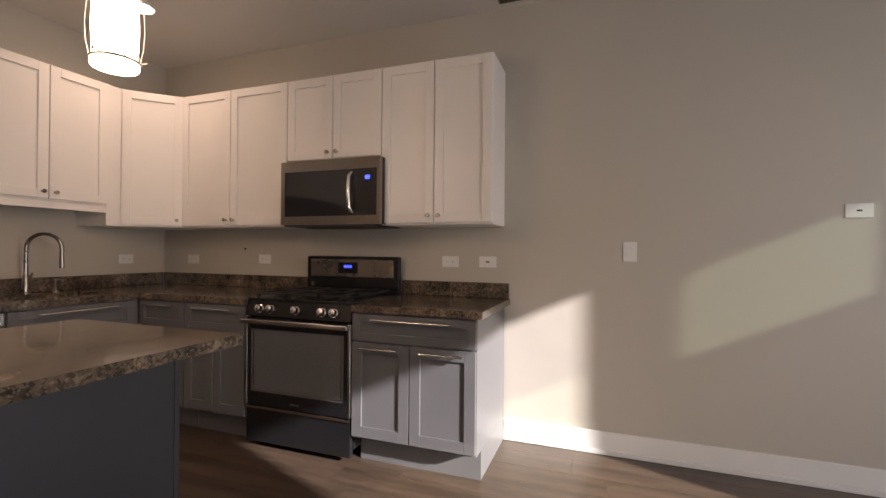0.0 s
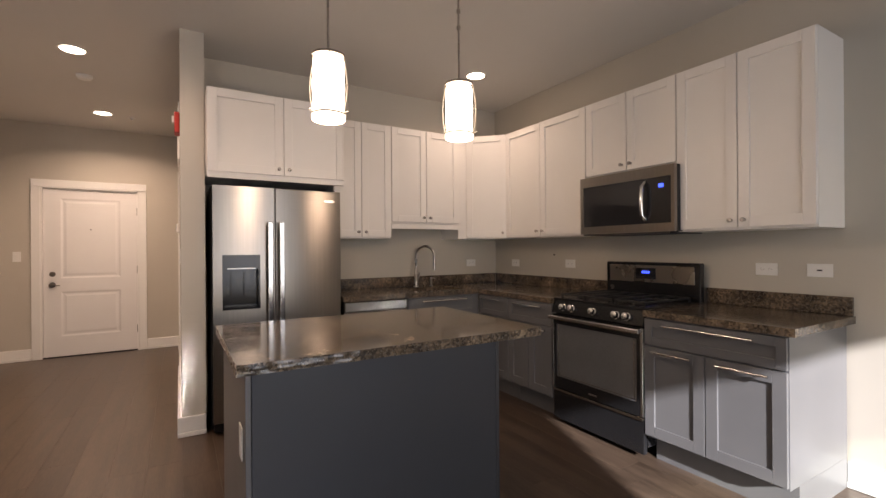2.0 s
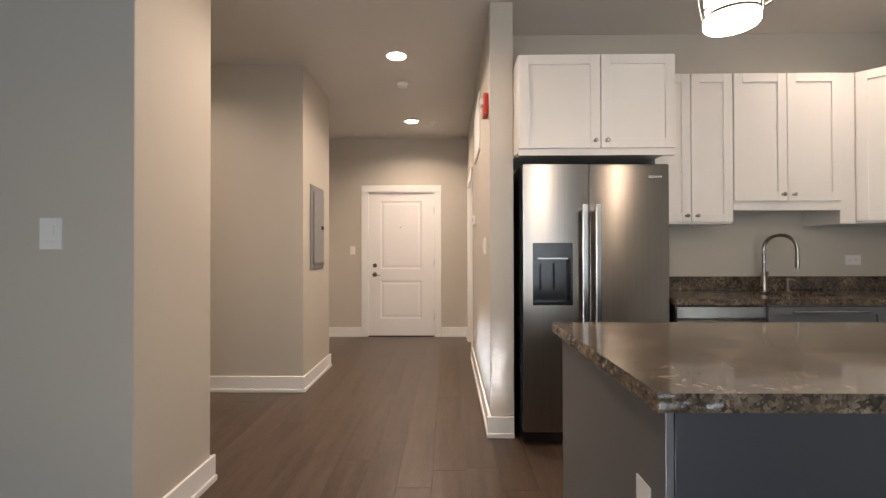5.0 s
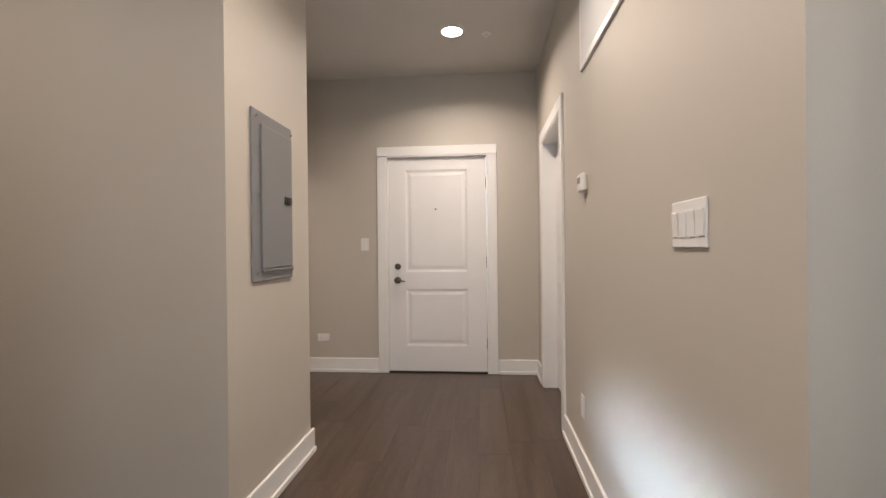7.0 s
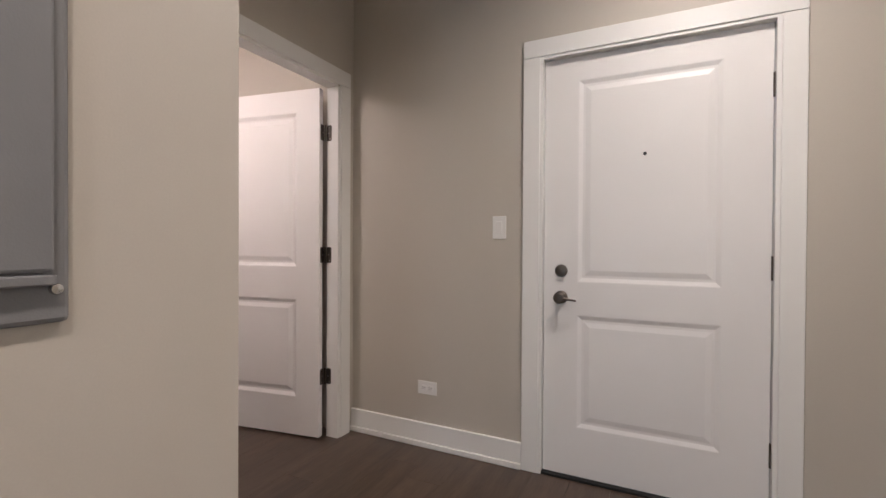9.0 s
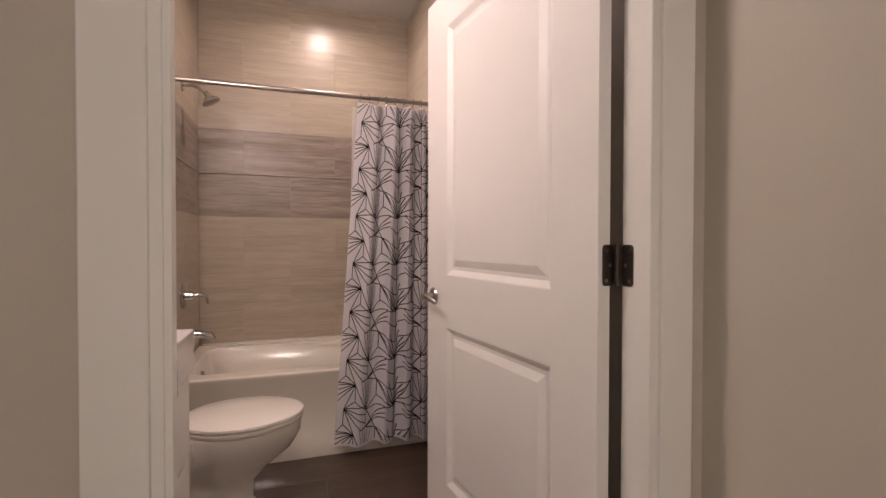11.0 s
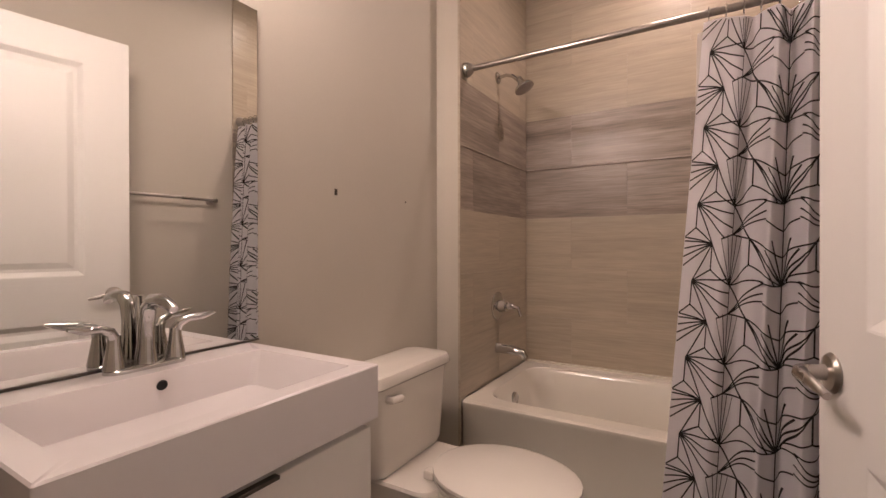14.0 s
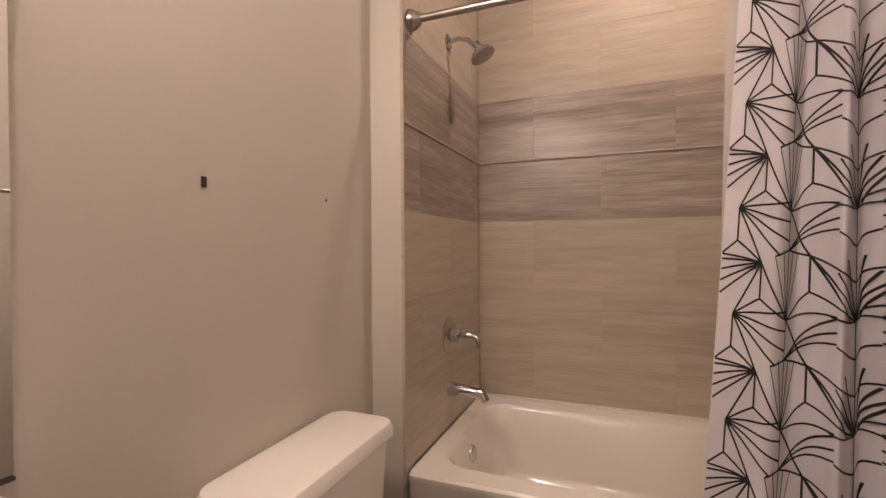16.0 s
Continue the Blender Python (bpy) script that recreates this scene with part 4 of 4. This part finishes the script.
part("rod", tube([(-3.70, 5.28, 1.912), (-3.70, 6.648, 1.912)], .0125, 14), NICKEL, rod, "", True)
for y, s in ((5.276, 1), (6.653, -1)):
    part("end_cap", lathe([(.033, y), (.033, y + s * .012), (.02, y + s * .035), (.014, y + s * .04)], 20, 'Y', (-3.70, 0, 1.912)), NICKEL, rod, "", True)

FAB = .66   # width of the cloth that hangs in folds
ZT, ZB = 1.875, .065


def cloth(s, z, lift=0.0):
    """The place of a point of the cloth, s along its width."""
    k = max(0.0, (ZT - z) / (ZT - ZB))
    s = max(0.0, s)
    y0 = 6.19 - .135 * k
    y1 = 6.63
    u = s / FAB
    ph = 2 * math.pi * (u ** 1.6 * 4.6)
    amp = (.008 + .024 * min(1, u * 2.2)) * (1 - .1 * k)
    y = y0 + (y1 - y0) * (u + .006 * math.sin(ph * 2) * (.3 + u))
    x = -3.69 + amp * math.sin(ph - .4) + .004 * math.sin(ph * 2.3 + 3 * k) + .10 * k ** .75 + lift
    return Vector((x, y, z + .006 * math.cos(ph)))


bm = bmesh.new()
NS, NZ = 300, 50
grid = [[bm.verts.new(cloth(FAB * i / NS, ZT + (ZB - ZT) * j / NZ)) for i in range(NS + 1)] for j in range(NZ + 1)]
for j in range(NZ):
    for i in range(NS):
        bm.faces.new((grid[j][i], grid[j][i + 1], grid[j + 1][i + 1], grid[j + 1][i]))
bmesh.ops.solidify(bm, geom=list(bm.faces), thickness=.0012)
bmesh.ops.recalc_face_normals(bm, faces=bm.faces)
cu = thing("shower_curtain", "white shower curtain printed with black geometric fan lines, drawn open", "curtain")
part("cloth", bm, CLOTH, cu, "", True)
bm = bmesh.new()


def line(a, b, w=.0021):
    """A printed line on the cloth from a to b, in cloth coordinates."""
    a, b = Vector(a), Vector(b)
    d = b - a
    n = max(2, int(d.length / .006))
    q = Vector((-d.y, d.x)).normalized() * w
    rows = []
    for i in range(n + 1):
        p = a + d * (i / n)
        if not (0 <= p.x <= FAB and ZB + .01 <= p.y <= ZT - .006):
            rows.append(None)
            continue
        l0, r0 = p + q, p - q
        e = .002
        nrm = (cloth(p.x + e, p.y) - cloth(p.x - e, p.y)).cross(cloth(p.x, p.y + e) - cloth(p.x, p.y - e)).normalized()
        rows.append([bm.verts.new(cloth(v.x, v.y) + nrm * lf) for v in (l0, r0) for lf in (.0028, -.0028)])
    for u, v in zip(rows, rows[1:]):
        if u and v:
            bm.faces.new((u[0], u[2], v[2], v[0]))
            bm.faces.new((u[1], v[1], v[3], u[3]))


PH = .252   # height of one repeat of the print
for half in (0, 1):
    def ink(a, b, w=.0023):
        """A line of the repeat, mirrored about its last column in the second half."""
        a, b = [((.94 - p[0] if half else p[0]) * .74, p[1]) for p in (a, b)]
        line(a, b, w)

    for j in range(-1, 9):
        z = j * PH
        left, b, a, c, d, crease, e = [(x, z + PH * q) for x, q in ((-.03, .08), (.055, 0), (.145, -.5), (.235, 0), (.33, -.46), (.395, 0), (.47, 0))]
        # left-opening fan and its tripod
        for q in (.08, .02, -.10, -.23, -.38):
            ink(a, (-.03, a[1] + PH * q))
        ink(a, (b[0], z - PH))
        star = (a[0], a[1] - PH * .33)
        for end in (a, (b[0], z - PH), (c[0], z - PH)):
            ink(star, end)
        ink(a, (c[0], z - PH))
        # right-opening fan and its tripod
        for end in ((c[0], z + PH * .08), (c[0], z - PH * .10), (c[0], z - PH * .28), (c[0] - .03, z - PH * .41), a):
            ink(b, end)
        star = (b[0], z - PH * .31)
        for end in (b, (-.03, z - PH * .5), a):
            ink(star, end)
        # upward fan, finely drawn
        for dx, q in ((-.045, .58), (-.02, .64), (0, 1.0), (.02, .62), (.05, .58)):
            ink(c, (c[0] + dx, z + PH * q), .0011)
        ink(c, d)
        ink((c[0] - .045, z - PH * .42), (c[0], z - PH * .36))
        ink((c[0], z - PH * .36), d)
        for q in (.02, -.10, -.20):
            ink((c[0], z - PH * .36), (crease[0], z + PH * q))
        ink(c, (crease[0], z + PH * .03))
        star = (d[0], d[1] - PH * .33)
        for end in (d, (c[0], z - PH), (crease[0], z - PH * .88)):
            ink(star, end)
        # fans that meet on the last column
        for end in ((e[0], z - PH), (e[0] - .03, z - PH), (e[0] - .05, z - PH * .9), (e[0], z - PH * .66)):
            ink(d, end)
        for dx, q in ((-.075, .42), (-.05, .55), (0, 1.0), (-.09, .02), (-.075, .12)):
            ink(e, (e[0] + dx, z + PH * q))
        ink((e[0], z + PH * .66), (e[0] - .075, z + PH * .78))
part("fan_print", bm, INK, cu, "black printed geometric fan pattern")
for i in range(9):
    p = cloth(FAB * (i + .3) / 9, ZT)
    part("ring", tube([(-3.70 + .021 * math.cos(a), p.y, 1.906 + .026 * math.sin(a)) for a in [k * math.pi / 8 for k in range(17)]], .002, 6), CHROME, cu, "chrome curtain ring", True)
ln = bmesh.new()
gl = [[ln.verts.new((-3.745 + .008 * math.sin(i * .9), 6.17 - .03 * j / 8 + i * .022, 1.87 - j * .18)) for i in range(20)] for j in range(9)]
for j in range(8):
    for i in range(19):
        ln.faces.new((gl[j][i], gl[j][i + 1], gl[j + 1][i + 1], gl[j + 1][i]))
bmesh.ops.solidify(ln, geom=list(ln.faces), thickness=.0008)
cl2 = thing("curtain_liner", "plain pale shower curtain liner hanging inside the tub", "curtain liner")
part("sheet", ln, LINER, cl2, "", True)

# toilet
to = thing("toilet", "white two-piece porcelain toilet with the lid closed", "toilet", Matrix.Translation((-3.203, .334, 0)) @ Matrix.Diagonal((.946, .946, 1.03, 1)))


def egg(yc, w, l, z, n=28):
    """An elongated ring, pointed slightly to the front (+y)."""
    out = []
    for i in range(n):
        a = 2 * math.pi * i / n
        s = math.sin(a)
        out.append(Vector((w / 2 * math.cos(a) * (1 - .10 * max(0, s)), yc + l / 2 * (abs(s) ** .92) * (1 if s > 0 else -1), z)))
    return out


part("bowl", loft([egg(5.50, .23, .46, 0), egg(5.50, .225, .45, .03), egg(5.49, .18, .38, .09), egg(5.50, .175, .37, .16), egg(5.54, .21, .42, .22), egg(5.60, .29, .47, .28), egg(5.63, .35, .49, .34), egg(5.64, .365, .475, .385), egg(5.64, .355, .465, .39)]), PORC, to, "", True)
part("shelf", loft([rounded(0, 5.30, .20, .36, .2, .05), rounded(0, 5.30, .32, .38, .32, .06), rounded(0, 5.29, .36, .37, .375, .06), rounded(0, 5.29, .35, .36, .385, .06)]), PORC, to, "", True)
part("seat", loft([egg(5.645, .372, .475, .392), egg(5.645, .38, .482, .398), egg(5.645, .38, .482, .405), egg(5.645, .37, .472, .41)]), PORC, to, "white seat", True)
part("lid", loft([egg(5.645, .378, .48, .412), egg(5.645, .388, .488, .417), egg(5.645, .385, .486, .426), egg(5.643, .34, .44, .433), egg(5.64, .1, .14, .436)]), PORC, to, "closed white lid", True)
part("hinge", mk((-.10, -.065, 5.395, 5.435, .388, .415), bev=.005), PORC, to)
part("hinge", mk((.065, .10, 5.395, 5.435, .388, .415), bev=.005), PORC, to)
tk = part("tank", loft([rounded(0, 5.205, .40, .16, .388, .05), rounded(0, 5.205, .43, .175, .41, .05), rounded(0, 5.205, .465, .19, .655, .04), rounded(0, 5.205, .465, .19, .665, .04)]), PORC, to, "", True)
part("tank_lid", loft([rounded(0, 5.207, .475, .20, .664, .045), rounded(0, 5.207, .50, .215, .672, .045), rounded(0, 5.207, .50, .215, .69, .045), rounded(0, 5.207, .485, .20, .703, .045), rounded(0, 5.207, .42, .14, .707, .04)]), PORC, to, "", True)
part("flush_lever", tube([(.165, 5.30, .63), (.165, 5.318, .63), (.12, 5.322, .628), (.105, 5.32, .624)], [.012, .011, .012, .006]), PORC, tk, "white flush lever", True)
part("supply_stop", tube([(.21, 5.10, .12), (.21, 5.16, .12), (.21, 5.18, .2), (.19, 5.2, .392)], .008, 8), CHROME, to, "chrome supply line", True)
for s in (-1, 1):
    part("bolt_cap", lathe([(.014, .0), (.013, .02), (.001, .026)], 12, 'Z', (s * .115, 5.50, .0)), PORC, to, "", True)

# vanity
vx0, vx1, vy1 = -2.698, -2.125, 5.597
va = thing("vanity_cabinet", "glossy white bathroom vanity cabinet with two drawers", "vanity")
part("body", mk((vx0 + .012, vx1 - .004, 5.157, vy1 - .035, .10, .748)), CABW, va)
part("plinth", mk((vx0 + .03, vx1 - .004, 5.157, vy1 - .08, 0, .1)), CABW, va)
for z0, z1 in ((.518, .741), (.12, .510)):
    dd = part("drawer_front", mk((vx0 + .012, vx1 - .004, vy1 - .034, vy1 - .012, z0, z1), bev=.002), CABW, va)
    part("pull", mk((-2.445, -2.305, vy1 - .018, vy1 - .004, z1 - .004, z1 + .003), bev=.001), BRONZE, dd, "dark metal edge pull")
part("shadow_rail", mk((vx0 + .02, vx1 - .01, vy1 - .05, vy1 - .036, .741, .758)), CABW, va)
vs2 = thing("vanity_sink", "white rectangular vanity sink top with an overflow hole", "sink")
cx, cy = (vx0 + vx1) / 2, (5.157 + vy1) / 2
w, dp = vx1 - vx0, vy1 - 5.157
part("basin", loft([rounded(cx, cy, w, dp, .760, .003), rounded(cx, cy, w, dp, .871, .003), rounded(cx, cy, w - .006, dp - .006, .874, .003), rounded(cx, cy + .028, w - .085, dp - .135, .874, .012), rounded(cx, cy + .028, w - .095, dp - .145, .865, .012),
                    rounded(cx, cy + .028, w - .15, dp - .175, .799, .02), rounded(cx, cy + .028, .05, .05, .792, .02)]), SINKM, vs2, "", True)
part("overflow_hole", lathe([(.011, .0), (.009, .0015), (.001, .0)], 18, 'Y', (-2.425, 5.2625, .847)), SLOT, vs2, "", True)
part("drain", lathe([(.022, .793), (.022, .796), (.001, .797)], 20, 'Z', (cx, cy + .03, 0)), CHROME, vs2, "", True)
fv = thing("vanity_faucet", "polished chrome two-handle bathroom faucet on the vanity sink", "faucet", Matrix.Translation((-2.428, 5.195, .875)) @ Matrix.Scale(.95, 4))
part("base_plate", loft([rounded(0, 0, .165, .055, 0, .027), rounded(0, 0, .165, .055, .007, .027), rounded(0, 0, .145, .04, .012, .02)]), CHROME, fv, "", True)
part("spout", tube([(0, 0, .01), (0, 0, .05), (0, .002, .10), (0, .01, .132), (0, .03, .148), (0, .065, .150), (0, .098, .141), (0, .112, .134)], [.024, .0185, .0165, .0165, .0155, .0145, .0125, .009], 18), CHROME, fv, "", True)
part("lift_rod", tube([(0, -.022, .01), (0, -.024, .15), (0, -.024, .156)], [.003, .003, .006], 8), CHROME, fv, "", True)
for s in (-1, 1):
    hb = part("handle_body", lathe([(.022, .008), (.02, .02), (.013, .06), (.012, .078), (.001, .082)], 20, 'Z', (s * .062, 0, 0)), CHROME, fv, "", True)
    part("handle", tube([(s * .062, 0, .07), (s * .070, .003, .088), (s * .09, .008, .097), (s * .12, .014, .099), (s * .148, .02, .105)], [.012, .0105, .0085, .009, .003], 12), CHROME, hb, "", True)
mr = thing("wall_mirror", "large frameless wall mirror above the vanity", "mirror")
part("glass", mk((-2.722, -2.086, 5.1565, 5.1615, .881, 1.763)), MIRROR, mr)
part("edge_channel", mk((-2.722, -2.086, 5.1565, 5.166, .8755, .8805)), BRONZE, mr, "thin dark bottom channel")
mk1 = thing("wall_anchor", "small dark screw hole patch in the bathroom wall", "wall mark")
part("patch", mk((-3.027, -3.015, 5.1555, 5.1572, 1.296, 1.317), bev=.0006), BRONZE, mk1)
mk2 = thing("wall_anchor", "tiny dark nail hole in the bathroom wall", "wall mark")
part("patch", mk((-3.413, -3.407, 5.1555, 5.157, 1.303, 1.310)), BRONZE, mk2)
tr = thing("towel_bar", "brushed nickel towel bar on the bathroom wall", "towel bar")
part("bar", tube([(-3.50, 6.60, 1.40), (-2.86, 6.60, 1.40)], .008, 10), NICKEL, tr, "", True)
for x in (-3.50, -2.86):
    part("bracket", lathe([(.024, 6.661), (.024, 6.65), (.013, 6.64), (.012, 6.59), (.001, 6.588)], 16, 'Y', (x, 0, 1.40)), NICKEL, tr, "", True)
for nx, ny, nz, r in ((-3.95, 6.05, 2.755, .07),):
    t = thing("ceiling_light", "round bathroom ceiling light, switched on", "ceiling light", Matrix.Translation((nx, ny, nz)), "bathroom ceiling lights")
    part("trim_ring", lathe([(r, -.001), (r + .018, -.001), (r + .016, -.008), (r, -.009), (r, -.001)], 28, cap=False), PLASTIC, t, "", True)
    part("lens", lathe([(.001, -.004), (r, -.004), (r, -.001)], 28), LENS, t, "glowing lens")

vl = thing("vanity_light", "nickel vanity light bar with three glowing glass globes", "wall light", Matrix.Translation((-2.43, 5.1555, 2.16)))
part("back_plate", mk((-.28, .28, .001, .02, -.05, .05), bev=.004), NICKEL, vl)
for x in (-.2, 0, .2):
    part("globe", lathe([(.001, -.055), (.035, -.045), (.052, -.01), (.045, .03), (.02, .05), (.001, .052)], 20, 'Z', (x, .085, 0)), LENS, vl, "glowing glass globe", True)
    part("holder", tube([(x, .02, .045), (x, .085, .055)], .008, 8), NICKEL, vl, "", True)

# ---- plank floor ----
fl = tagged(new("floor"), "dark brown wood plank floor with a satin finish", "floor", kind="structure")
part("subfloor", mk((-4.14, 3.8, -3.1, 6.87, -.12, -.009)), SUBF, fl)
PWD, PLN = .182, 1.22
plank_mesh = {}
far = bmesh.new()
rng = random.Random(7)
nx0, count = -4.14, 0
i = 0
while nx0 + i * PWD < 3.66:
    x = nx0 + i * PWD
    y = -3.1 - rng.random() * PLN
    while y < 6.87:
        a, b = max(y, -3.1), min(y + PLN, 6.87)
        y += PLN
        if b - a < .05:
            continue
        near = -1.3 < x < 3.3 and b > -.2
        near = near or (-4.0 < x <= -1.3 and b > 5.0)
        key = round(b - a, 2)
        if near:
            if key not in plank_mesh:
                me = bpy.data.meshes.new("plank")
                q = mk((.0003, PWD - .0003, .0003, b - a - .0003, -.009, 0), bev=.0006)
                q.to_mesh(me)
                q.free()
                me.materials.append(PLANK)
                plank_mesh[key] = me
            p = new("plank", plank_mesh[key])
            p.parent = fl
            p.matrix_basis = pose(x, a, 0)
            count += 1
        else:
            box(far, x + .0007, x + PWD - .0007, a + .0007, b - .0007, -.009, 0)
    i += 1
tagged(part("planks", far, PLANK, fl), kind="stuff")
